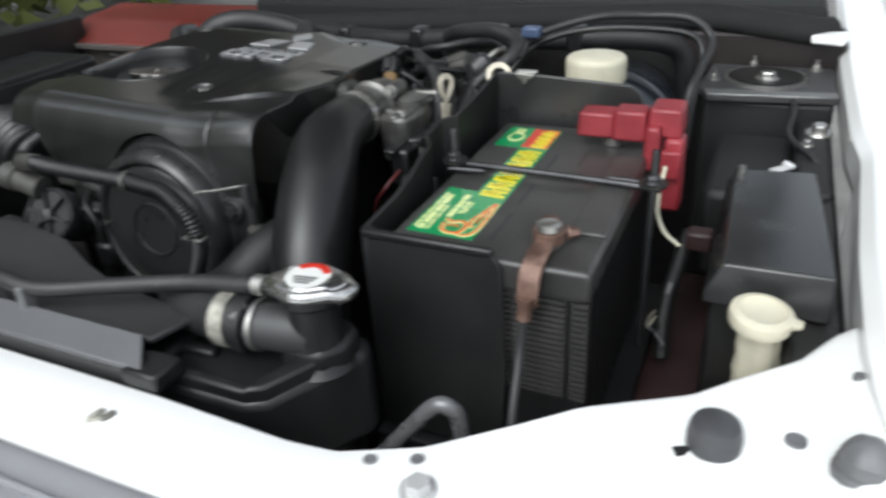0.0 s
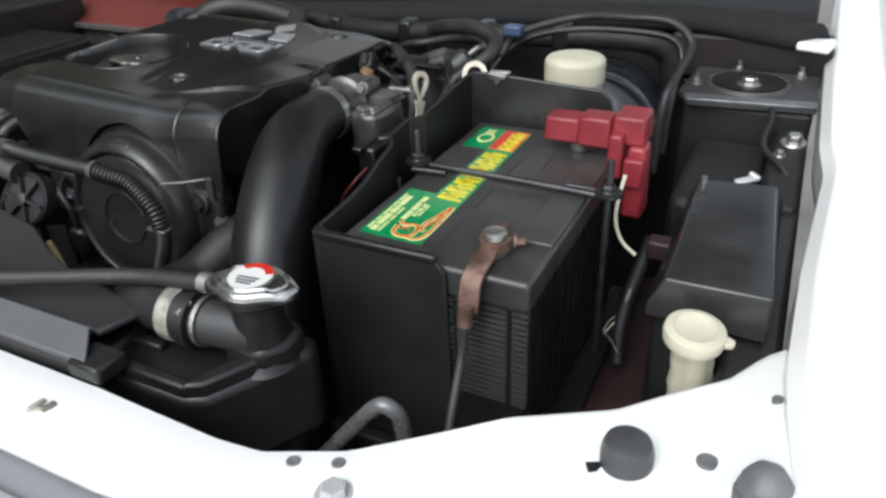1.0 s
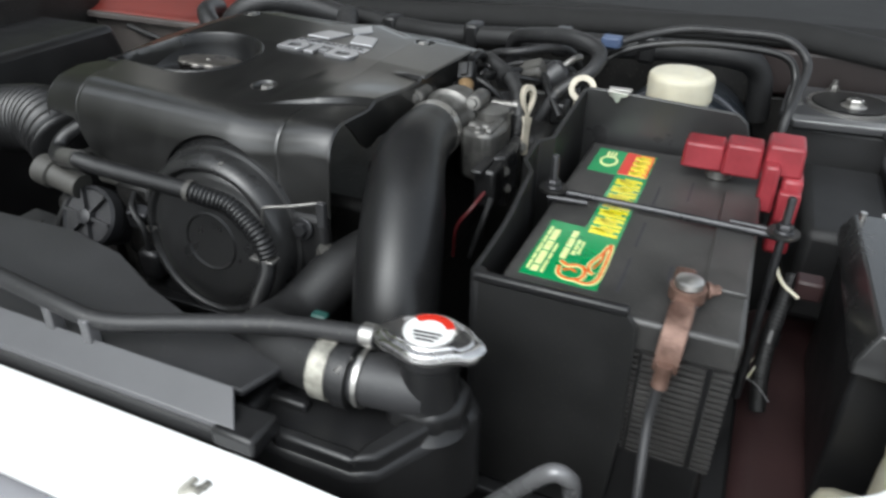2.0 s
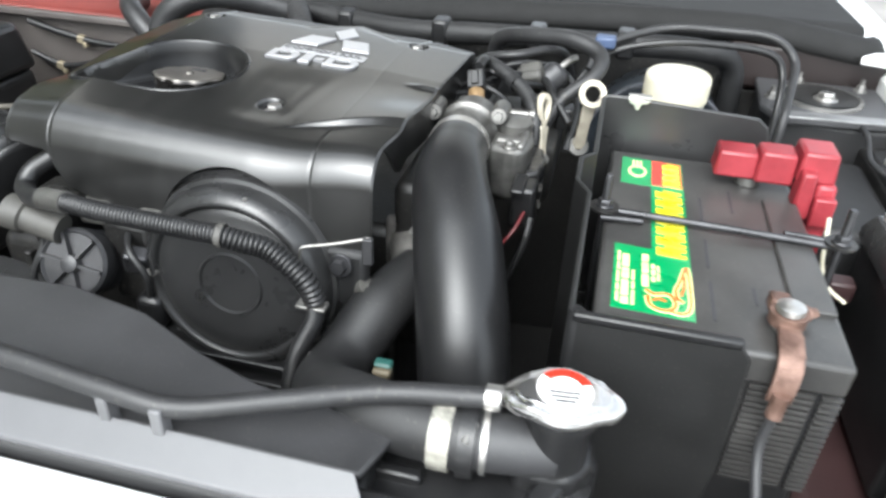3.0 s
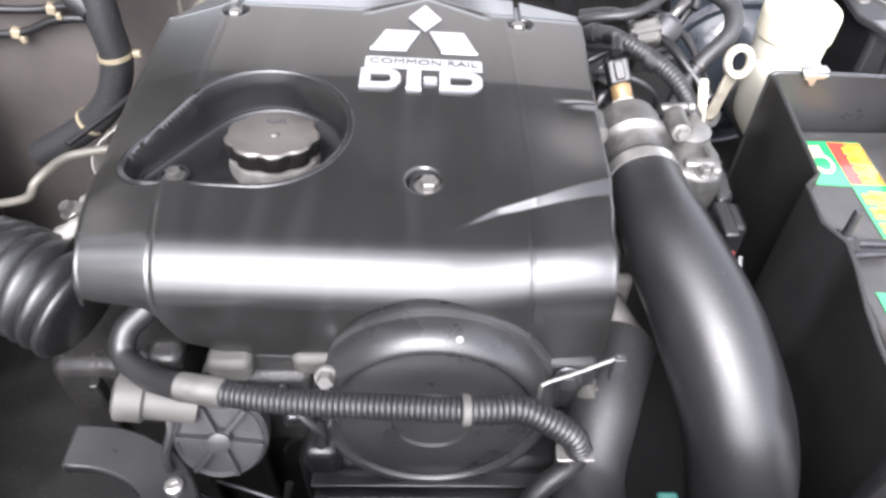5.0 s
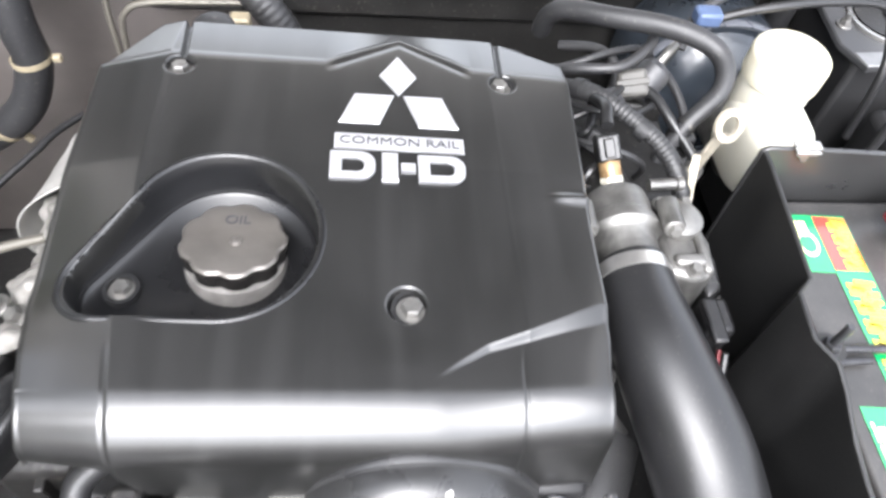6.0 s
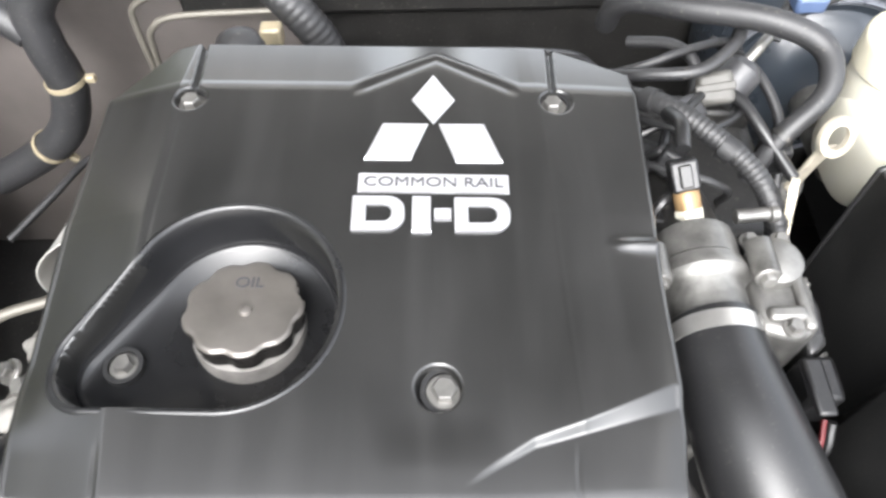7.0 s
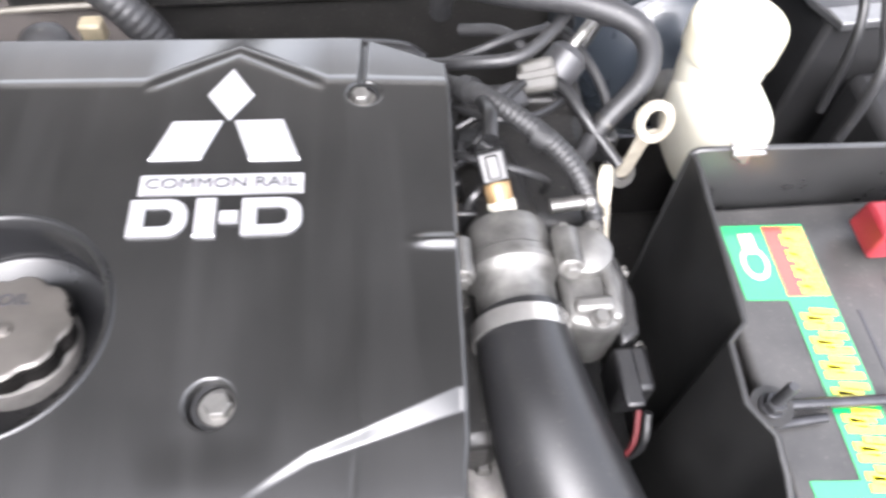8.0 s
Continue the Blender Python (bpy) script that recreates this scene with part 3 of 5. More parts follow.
shroud = thing("fan_shroud", (-0.35, 0.55, 0.80), "dusty dark grey plastic fan shroud", "fan shroud")
outline = [(-0.74, 0.492)] + [(-0.06, 0.492), (-0.048, 0.53), (-0.10, 0.538), (-0.15, 0.545), (-0.20, 0.562), (-0.26, 0.590), (-0.33, 0.604), (-0.45, 0.600), (-0.55, 0.588), (-0.74, 0.56)]
part("top_plate", prism(outline, 0.945, 0.951), SHROUD, shroud, "", 0.002)
part("face", box(-0.74, -0.07, 0.535, 0.542, 0.50, 0.945), SHROUD, shroud)
strip = [(0.488, 0.958), (0.467, 0.945), (0.467, 0.940), (0.488, 0.953)]
bm = bmesh.new()
solid(bm, [[(-0.76, y, z) for y, z in strip], [(-0.061 + (0.488 - y) * 0.7, y, z) for y, z in strip]])
part("front_strip", bm, STRIP, shroud, "satin grey plastic strip", 0.001)
# Black bar standing in for the shade in the gap before the panel.
part("gap_shade", box(-0.76, -0.055, 0.4655, 0.482, 0.925, 0.940), MATTE, shroud, "black bar that paints the shaded gap under the strip", 0.003)
part("strip_end", box(-0.062, -0.030, 0.462, 0.49, 0.93, 0.945), BLACK, shroud, "", 0.003)

# ---- engine cover ----
XC = -0.252
TEAR = ((-0.367, 0.8450, 0.0630), (-0.4345, 0.811, 0.0272))


def tear_distance(x, y):
    best = None
    for k in range(25):
        f = k / 24
        c = [a + (b - a) * f for a, b in zip(*TEAR)]
        d = np.hypot(x - c[0], y - c[1]) - c[2]
        best = d if best is None else np.minimum(best, d)
    return best


def cover_relief(x, q):
    """Height of the cover's relief over its plain top, x across and q along, without the oil recess."""
    h = -(0.14 + 0.18 * smooth01((q - 0.76) / 0.06)) * np.maximum(0, -0.426 - x) - 0.05 * np.maximum(0, x + 0.168 + 0.06 * (q - 0.77)) + 0.0002 * np.exp(-((x + 0.168 + 0.06 * (q - 0.77)) / 0.0012) ** 2) * smooth01((q - 0.76) / 0.02) * smooth01((0.99 - q) / 0.03)
    left, right = -0.284 + 0.05 * np.clip(0.88 - q, 0, 1), -0.208 - 0.09 * np.clip(0.88 - q, 0, 1)
    inside = np.minimum(x - left, right - x)
    h = h - 0.0011 * smooth01(inside / 0.018 + 0.5) * smooth01((0.89 - q) / 0.05) * smooth01((q - 0.752) / 0.03)
    inner = np.minimum(x + 0.262, -0.232 - x)
    h = h - 0.0004 * smooth01(inner / 0.012 + 0.5) * smooth01((0.89 - q) / 0.05) * smooth01((q - 0.752) / 0.03)
    for bx, by, br, bd in ((-0.2465, 0.795, 0.0135, 0.010), (-0.417, 1.0, 0.0115, 0.009), (-0.170, 1.0, 0.0115, 0.009)):
        h = h - bd * smooth01((br - np.hypot(x - bx, q - by)) / 0.003)
    peak = np.maximum(0, 1 - np.abs(x - XC) / 0.058)
    edge = 1.007 + 0.034 * peak
    h = h - 0.0120 * np.clip((q - edge) / (1.067 - edge), 0, 1) * np.clip((q - edge) / 0.012, 0, 1)
    h = h - 0.0016 * np.exp(-((q - edge) / 0.0045) ** 2) * np.clip(peak * 6, 0, 1)
    for gx, lean in ((-0.416, 0.10), (-0.172, -0.06)):
        across = np.abs(x - gx - lean * (1.01 - q))
        h = h - 0.006 * smooth01((0.0028 - across) / 0.0022) * smooth01((q - 1.006) / 0.006)
    tab = smooth01((x + 0.150) / 0.025)
    h = h + 0.0030 * tab * np.exp(-((q - 0.884) / 0.0040) ** 2)
    step = np.interp(x, [-0.240, -0.216, -0.195, -0.169, -0.144, -0.118], [0.742, 0.756, 0.767, 0.774, 0.783, 0.793])
    wide = np.interp(x, [-0.22, -0.17, -0.12], [0.003, 0.0045, 0.0115])
    h = h - 0.0050 * np.clip((step - q) / wide, 0, 1) * smooth01((x + 0.236) / 0.075)
    for gx, lo, hi in ((-0.172, 0.0, 0.77), (-0.429, 0.0, 0.77), (-0.421, 0.86, 0.992)):
        h = h - 0.0007 * np.exp(-((x - gx) / 0.0011) ** 2) * smooth01((hi - q) / 0.02) * smooth01((q - lo) / 0.02)
    return h


def front_drop(q):
    """How far the cover's top sinks towards its front."""
    return 0.060 * np.clip(0.905 - q, 0, 0.164)


def cover_surface(u, v):
    ztop, ybend, bend = 1.047, 0.741, 0.038
    w = u * (0.361 + 0.08) - 0.04
    lat = np.clip(w / 0.361, 0, 1)
    drop = np.maximum(0, -w) + np.maximum(0, w - 0.361)
    x0 = -0.478 + lat * 0.361
    rear = 1.067 - np.maximum(0, -0.443 - x0) * 1.5 - np.maximum(0, x0 + 0.172) * 0.55
    zb = np.where(np.abs(x0 + 0.245) < 0.0755, 0.940 + np.sqrt(np.maximum(0, 0.0755 ** 2 - (x0 + 0.245) ** 2)), 0.0)
    zb = np.maximum(np.interp(x0, [-0.438, -0.432, -0.416, -0.384, -0.333, -0.170], [1.000, 0.997, 0.972, 0.962, 0.962, 0.950]), zb)
    lean, steep = math.atan(0.060), math.pi / 2 * 0.96
    quarter = bend * (steep - lean)
    zfront = ztop - float(front_drop(ybend))
    zlow = zfront - bend * (math.cos(lean) - math.cos(steep))
    theta_b = np.arccos(np.clip(math.cos(lean) - (zfront - zb) / bend, -1, 1))
    s_front = np.where(zb > zlow, bend * (theta_b - lean), quarter + np.maximum(0, zlow - zb))
    a = np.clip(v / 0.74, 0, 1)
    b = np.clip((v - 0.74) / 0.26, 0, 1) * s_front
    q = np.where(v <= 0.74, rear + (ybend - rear) * a, ybend - b)
    theta = lean * (v > 0.74) + np.minimum(b, quarter) / bend
    extra = np.maximum(0, b - quarter)
    y = np.where(v <= 0.74, q, ybend - bend * (np.sin(theta) - math.sin(lean)) - extra * 0.12)
    z = np.where(v <= 0.74, ztop - front_drop(q), zfront - bend * (math.cos(lean) - np.cos(theta)) - extra)
    h = cover_relief(x0, q) - 0.040 * smooth01((-tear_distance(x0, q) - 0.001) / 0.003)
    y = y - h * np.sin(theta)
    z = z + h * np.cos(theta)
    x = x0 - 0.010 * lat * np.clip((0.95 - q) / 0.2, -0.3, 1) + (1 - lat) * (0.005 * np.clip((0.9 - q) / 0.17, 0, 1) + 0.009 * np.clip((0.80 - q) / 0.07, 0, 1))
    z = z + 0.012 * smooth01((x0 + 0.225) / 0.105) * smooth01((0.880 - q) / 0.11)
    roll = smooth01((0.775 - q) / 0.035)
    x = x - 0.003 * roll * smooth01((lat - 0.70) / 0.30)
    drop = drop * (1 - np.where(w > 0.361, 0.9, 0.8) * roll)
    side = np.sign(w - 0.18)
    x = x + side * np.minimum(drop, 0.004)
    z = z - np.maximum(0, drop - 0.002) - 0.040 * (x + 0.25)
    return x, y, z


cover = thing("engine_cover", (-0.29, 0.88, 0.95), "satin black plastic engine cover with silver badges, dusty", "engine cover")
sheet("shell", cover_surface, 400, 420, COVER, cover, 0.0025, sharp=80)


def top_z(x):
    return 1.047 - 0.040 * (x + 0.25)


def tear_outline(grow, n=120):
    """The oil recess's outline, widened by grow."""
    pts = []
    for k in range(n):
        a = 2 * math.pi * k / n
        d = (math.cos(a), math.sin(a))
        c = max(TEAR, key=lambda t: t[0] * d[0] + t[1] * d[1] + t[2])
        pts.append((c[0] + (c[2] + grow) * d[0], c[1] + (c[2] + grow) * d[1]))
    return pts


rows = []
for grow, over, floor in ((0.0028, -0.0006, 0), (0.0022, 0.0008, 0), (0.0010, 0.0014, 0), (-0.0004, 0.0010, 0), (-0.0016, -0.0012, 0), (-0.0022, -0.012, 0), (-0.0034, 0.0045, 1), (-0.0050, 0.0014, 1), (-0.0068, 0.0022, 1), (-0.0085, 0.0016, 1), (-0.0095, 0.0, 1)):
    line = tear_outline(grow)
    if floor:
        rows.append([(x, y, top_z(x) - 0.032 - float(front_drop(y)) + over) for x, y in line])
    else:
        base = cover_relief(np.array([p[0] for p in line]), np.array([p[1] for p in line]))
        rows.append([(x, y, top_z(x) + float(h) - float(front_drop(y)) + over) for (x, y), h in zip(line, base)])
bm = solid(bmesh.new(), rows, caps=False)
bm.verts.ensure_lookup_table()
bm.faces.new(bm.verts[-120:])
part("oil_recess", bm, RECESS, cover, "teardrop oil filler recess", sharp=70)


def badge(name, pts, z0, z1, mat, inset=0.0012, label=""):
    cx, cy = sum(p[0] for p in pts) / len(pts), sum(p[1] for p in pts) / len(pts)
    bm = bmesh.new()
    rows = []
    for f, z in ((1.0, z0), (1.0, z1 - inset), (0.93, z1)):
        rows.append([(cx + (x - cx) * f, cy + (y - cy) * f, z + top_z(x) - 1.047) for x, y in pts])
    solid(bm, rows)
    return two_tone(part(name, bm, mat, cover, label, sharp=20), BADGESIDE)


badge("badge", [(XC, 1.0225), (XC + 0.0145, 0.9985), (XC, 0.9765), (XC - 0.0145, 0.9985)], 1.0455, 1.0494, SILVER, label="silver diamond badge")
badge("badge", [(XC - 0.0335, 0.9765), (XC - 0.0035, 0.9765), (XC - 0.0145, 0.9455), (XC - 0.0445, 0.9455)], 1.0455, 1.0494, SILVER, label="silver diamond badge")
badge("badge", [(XC + 0.0335, 0.9765), (XC + 0.0035, 0.9765), (XC + 0.0145, 0.9435), (XC + 0.0445, 0.9435)], 1.0455, 1.0494, SILVER, label="silver diamond badge")
plate = badge("name_plate", [(XC - 0.047, 0.9345), (XC + 0.047, 0.9335), (XC + 0.047, 0.9185), (XC - 0.047, 0.9195)], 1.0455, 1.0486, SILVER, 0.001, "silver plate with dark lettering")
lettering("lettering", "COMMON RAIL", 0.0118, pose(XC, 0.9265, 1.0490, 0, 2.3, -0.5) @ Matrix.Diagonal((1.06, 0.88, 1, 1)), BADGEINK, plate)


def letter_d(x0, x1, y0, y1):
    bm = bmesh.new()

    def outline(f):
        w, h = x1 - x0, y1 - y0
        e = f * 0.0085
        a, b, c, d = x0 + e, x1 - e * 0.95, y0 + e * 0.72, y1 - e * 0.72
        r = (d - c) * 0.42
        pts = [(a, c)]
        pts += [(b - r + r * math.cos(radians(t)), c + r + r * math.sin(radians(t))) for t in range(-90, 1, 15)]
        pts += [(b - r + r * math.cos(radians(t)), d - r + r * math.sin(radians(t))) for t in range(0, 91, 15)]
        return pts + [(a, d)]
    rows = [(outline(0), 1.0455), (outline(0), 1.0486), (outline(0.08), 1.0494), (outline(0.92), 1.0494), (outline(1), 1.0486), (outline(1), 1.0455)]
    vs = [[bm.verts.new((x, y, z + top_z(x) - 1.047)) for x, y in p] for p, z in rows]
    for a, b in zip(vs, vs[1:]):
        for i in range(len(a)):
            j = (i + 1) % len(a)
            bm.faces.new((a[i], a[j], b[j], b[i]))
    two_tone(part("letter", bm, SILVER, cover, "raised silver letter D", sharp=25), BADGESIDE)


letter_d(-0.3015, -0.2695, 0.8910, 0.9160)
letter_d(-0.2395, -0.2055, 0.8900, 0.9150)
badge("letter", [(-0.2652, 0.9163), (-0.2535, 0.9161), (-0.2535, 0.8893), (-0.2652, 0.8895)], 1.0455, 1.0494, SILVER, 0.001, "raised silver letter I")
badge("letter", [(-0.2518, 0.9065), (-0.2412, 0.9064), (-0.2412, 0.8985), (-0.2518, 0.8986)], 1.0455, 1.0494, SILVER, 0.001, "raised silver hyphen")

for bx, by, bz, br in ((-0.2465, 0.795, 1.0310, 0.0072), (-0.417, 1.0, 1.0455, 0.0065), (-0.170, 1.0, 1.0355, 0.0065), (-0.4315, 0.819, 1.0175, 0.0058)):
    bm = hexbolt((bx, by, bz), (0, 0.05, 1), br, 0.008)
    part("cover_bolt", bm, OLDSTEEL, cover, "dull plated cover bolt")
    part("bolt_grommet", ring((bx, by, bz + 0.0015), (0, 0, 1), br * 1.5, 0.0028, 0.005), RUBBER, cover)

oil = thing("oil_filler_cap", (-0.362, 0.850, 1.02), "grimy grey-brown metal oil cap with a scalloped rim", "oil cap")
OILMETAL = material("oily_aluminium", (0.140, 0.130, 0.119), 0.36, 0.65, var=0.2, scale=26, bump=0.04, fine=300)
om = pose(-0.3630, 0.8430, 1.0103, -9, 2, 0)
part("neck", lathe([(0.0335, -0.022), (0.0338, 0.006), (0.0332, 0.0105), (0.0295, 0.0125)], om, 48), NECK, oil, "pale cast filler neck")
two_tone(part("grip", lathe([(0.0300, 0.0130), (0.0338, 0.0140), (0.0340, 0.0225), (0.0352, 0.0235), (0.0350, 0.0265), (0.0338, 0.0280), (0.0320, 0.0286)], om, 96, lobes=9, depth=0.0026), OILMETAL, oil, "scalloped cap"), CAPSIDE)
part("boss", lathe([(0.0042, 0.028), (0.0036, 0.0305), (0.0015, 0.0315)], om @ Matrix.Translation((0.002, -0.004, 0)), 16), OILMETAL, oil)
lettering("lettering", "OIL", 0.011, om @ Matrix.Translation((0.001, 0.0165, 0.0288)), INK, oil, 0.0003)

# ---- engine front ----
engine = thing("engine", (-0.27, 0.93, 0.45), "grimy dark diesel engine block under the cover", "engine")
part("block", box(-0.45, -0.13, 0.79, 1.10, 0.50, 0.93), DARK, engine, "", 0.01)
part("head_side", box(-0.13, -0.10, 0.78, 1.06, 0.80, 0.985), DARK, engine, "", 0.008)
part("head_side", box(-0.47, -0.44, 0.78, 1.03, 0.80, 0.96), DARK, engine, "", 0.008)
part("gearbox_bell", box(-0.42, -0.16, 1.08, 1.24, 0.5, 0.86), DARK, engine, "", 0.02)
part("lower_case", box(-0.345, -0.14, 0.675, 0.75, 0.50, 0.86), BLACK, engine, "black lower timing case", 0.008)
for k in range(4):
    part("case_rib", box(-0.335, -0.145, 0.664, 0.678, 0.842 - 0.022 * k, 0.847 - 0.022 * k), BLACK, engine, "", 0.0015)

timing = thing("timing_cover", (-0.243, 0.70, 0.85), "round black plastic timing cover with moulded rings", "timing cover")
tm = axis((-0.243, 0.733, 0.915), (0, -1, 0.10))
part("drum", lathe([(0.092, -0.01), (0.0915, 0.030), (0.089, 0.036), (0.0855, 0.037), (0.085, 0.043), (0.0835, 0.050), (0.080, 0.0545), (0.0765, 0.0575), (0.0735, 0.0585), (0.0715, 0.0575), (0.0705, 0.0535), (0.069, 0.0530), (0.0675, 0.0545), (0.05, 0.056), (0.0300, 0.0562), (0.0290, 0.0582), (0.0278, 0.0582), (0.0268, 0.0558), (0.018, 0.0555), (0.0, 0.0555)], tm, 72), LIDBLACK, timing, sharp=50)
part("drum_lip", ring((-0.243, 0.705, 0.918), (0, -1, 0.10), 0.0905, 0.0035, 0.003, 60), BLACK, timing)
part("pin", lathe([(0.0022, 0), (0.0022, 0.004)], axis((-0.226, 0.690, 0.9965), (0, -0.3, 1)), 10), STEEL, timing)
bm = box(-0.17, -0.128, 0.70, 0.715, 0.90, 0.958)
part("ear", bm, MATTE, timing, "", 0.006)
part("ear_bolt", hexbolt((-0.150, 0.698, 0.945), (0, -1, 0.2), 0.0070, 0.008), BARSTEEL, timing)

wire = thing("bracket_wire", (-0.15, 0.68, 0.96), "bent bright wire bracket beside the timing cover", "bracket")
part("rod", tube([(-0.174, 0.672, 0.957), (-0.1735, 0.673, 0.970), (-0.170, 0.675, 0.9735), (-0.15, 0.681, 0.976), (-0.122, 0.690, 0.981)], 0.0014, 8, 4), OLDSTEEL, wire)
part("tag", box(-0.126, -0.118, 0.686, 0.692, 0.958, 0.982), SHROUD, wire, "", 0.001)

loom = thing("corrugated_loom", (-0.28, 0.66, 0.95), "black corrugated conduit across the engine front", "cable conduit")
part("sleeve", tube([(-0.428, 0.718, 0.995), (-0.443, 0.706, 0.984), (-0.442, 0.692, 0.974), (-0.420, 0.675, 0.977), (-0.394, 0.662, 0.986)], 0.0085, 12), RUBBER, loom)
part("collar", tube([(-0.396, 0.663, 0.986), (-0.366, 0.655, 0.991)], 0.0092, 18), OLDSTEEL, loom, "dull metal collar")
part("conduit", tube([(-0.368, 0.6555, 0.991), (-0.325, 0.649, 0.992), (-0.2254, 0.6435, 0.993)], 0.0082, 14, 10, ripple=0.0013, pitch=0.0034), RUBBER, loom, sharp=70)
part("conduit", tube([(-0.2254, 0.6435, 0.993), (-0.208, 0.647, 0.988), (-0.187, 0.650, 0.982), (-0.158, 0.645, 0.963), (-0.149, 0.643, 0.945)], 0.0090, 14, 10, ripple=0.0016, pitch=0.0040), RUBBER, loom, "coarse corrugated sleeve", sharp=70)
# Pale colour on this band stands for a small glint.
part("tape_band", ring((-0.2235, 0.6440, 0.9925), (1, 0.08, -0.1), 0.0086, 0.0010, 0.0050), PALEPLUG, loom, "thin band, paler to paint in a glint")
part("clip", box(-0.164, -0.140, 0.636, 0.648, 0.942, 0.945), OLDSTEEL, loom, "", 0.0008)
part("conduit", tube([(-0.150, 0.643, 0.945), (-0.153, 0.643, 0.925), (-0.170, 0.642, 0.885), (-0.178, 0.640, 0.84), (-0.175, 0.64, 0.78)], 0.0078, 14, 10, ripple=0.0009, pitch=0.0031), RUBBER, loom, sharp=70)

part("block_side", box(-0.56, -0.235, 0.752, 1.05, 0.50, 0.872), DARK, engine, "greasy dark cast block", 0.012)
for kx in (-0.52, -0.46, -0.40, -0.34):
    part("block_rib", box(kx - 0.004, kx + 0.004, 0.742, 0.756, 0.52, 0.860), DARK, engine, "", 0.002)
part("idler_pulley", lathe([(0.0, 0.0), (0.034, 0.0), (0.036, 0.004), (0.033, 0.008), (0.033, 0.016), (0.036, 0.020), (0.034, 0.024), (0.014, 0.022), (0.012, 0.027), (0.0, 0.028)], axis((-0.335, 0.742, 0.79), (0, -1, 0)), 36), MATTE, engine)

pump = thing("steering_pump", (-0.40, 0.68, 0.86), "black ribbed pump with a round finned face", "pump")
pm = axis((-0.386, 0.672, 0.918), (0.10, -1, 0.55))
part("housing", lathe([(0.024, -0.055), (0.0285, -0.030), (0.0285, -0.010), (0.0305, -0.008), (0.0315, 0.0), (0.0315, 0.010), (0.029, 0.013), (0.027, 0.0105), (0.008, 0.010), (0.0075, 0.0175), (0.005, 0.0185), (0.0, 0.0185)], pm, 40), PUMPGREY, pump)
for k in range(6):
    part("fin", box(-0.0014, 0.0014, 0.003, 0.0285, 0.009, 0.0160, pm @ pose(0, 0, 0, 0, 0, 60 * k + 25)), PUMPGREY, pump)
part("body", box(-0.372, -0.325, 0.690, 0.735, 0.87, 0.955), DARK, pump, "", 0.006)
part("connector", lathe([(0.013, -0.02), (0.013, 0.012), (0.0155, 0.014), (0.0155, 0.03), (0.012, 0.032)], axis((-0.415, 0.672, 0.955), (-0.95, -0.05, 0.25)), 24), PALEPLUG, pump, "pale dusty plug")
part("lower_plug", box(-0.335, -0.310, 0.665, 0.69, 0.862, 0.895), BLACK, pump, "", 0.006)
part("lead", tube([(-0.40, 0.66, 0.865), (-0.365, 0.648, 0.868), (-0.335, 0.642, 0.855), (-0.325, 0.64, 0.83)], 0.0018, 8), BARSTEEL, pump)
for nx, nz in ((-0.312, 0.965), (-0.318, 0.915)):
    part("nut", hexbolt((nx, 0.685, nz), (0, -1, 0.5), 0.0055, 0.010), OLDSTEEL, pump)
part("lead", tube([(-0.345, 0.690, 0.945), (-0.332, 0.672, 0.940), (-0.318, 0.668, 0.920), (-0.322, 0.672, 0.895)], 0.0030, 8), HOSEDULL, pump)
part("lead", tube([(-0.430, 0.690, 0.940), (-0.418, 0.668, 0.930), (-0.424, 0.655, 0.905), (-0.415, 0.650, 0.870), (-0.39, 0.648, 0.84)], 0.0034, 8), HOSEDULL, pump)
part("lead", tube([(-0.345, 0.655, 0.872), (-0.352, 0.645, 0.852), (-0.372, 0.640, 0.838), (-0.41, 0.640, 0.83)], 0.0028, 8), RUBBER, pump)
part("terminal_block", box(-0.011, 0.011, -0.008, 0.008, -0.012, 0.012, pose(-0.334, 0.682, 0.925, 20, 10, 15)), BARSTEEL, pump, "dull dark metal block", 0.003)
ARM = spline([(-0.500, 0.688, 0), (-0.470, 0.686, 0), (-0.444, 0.678, 0), (-0.416, 0.660, 0), (-0.398, 0.630, 0), (-0.398, 0.596, 0), (-0.426, 0.592, 0), (-0.431, 0.616, 0), (-0.446, 0.640, 0), (-0.472, 0.652, 0), (-0.500, 0.655, 0)], 4)
part("bracket", solid(bmesh.new(), [[(q.x, q.y, z) for q in ARM] for z in (0.886, 0.897)]), LIDBLACK, pump, "curved dark grey bracket arm", 0.002)
part("bracket_stud", lathe([(0.0062, 0), (0.0062, 0.0035), (0.0035, 0.0045), (0.003, 0.002), (0.0, 0.002)], Matrix.Translation((-0.417, 0.640, 0.897)), 20), STEEL, pump, "bright plated bolt")

for k, (px_, py_, pz_, sx, sy, sz, mt) in enumerate([(-0.44, 0.73, 0.93, 0.05, 0.05, 0.05, DARK), (-0.378, 0.700, 0.958, 0.030, 0.02, 0.022, PALEPLUG), (-0.322, 0.705, 0.958, 0.030, 0.02, 0.020, PALEPLUG), (-0.42, 0.70, 0.965, 0.022, 0.02, 0.016, DARK), (-0.35, 0.712, 0.95, 0.05, 0.02, 0.03, DARK)]):
    part("casting_lug", box(px_ - sx / 2, px_ + sx / 2, py_ - sy / 2, py_ + sy / 2, pz_ - sz / 2, pz_ + sz / 2), mt, engine, "", 0.005)

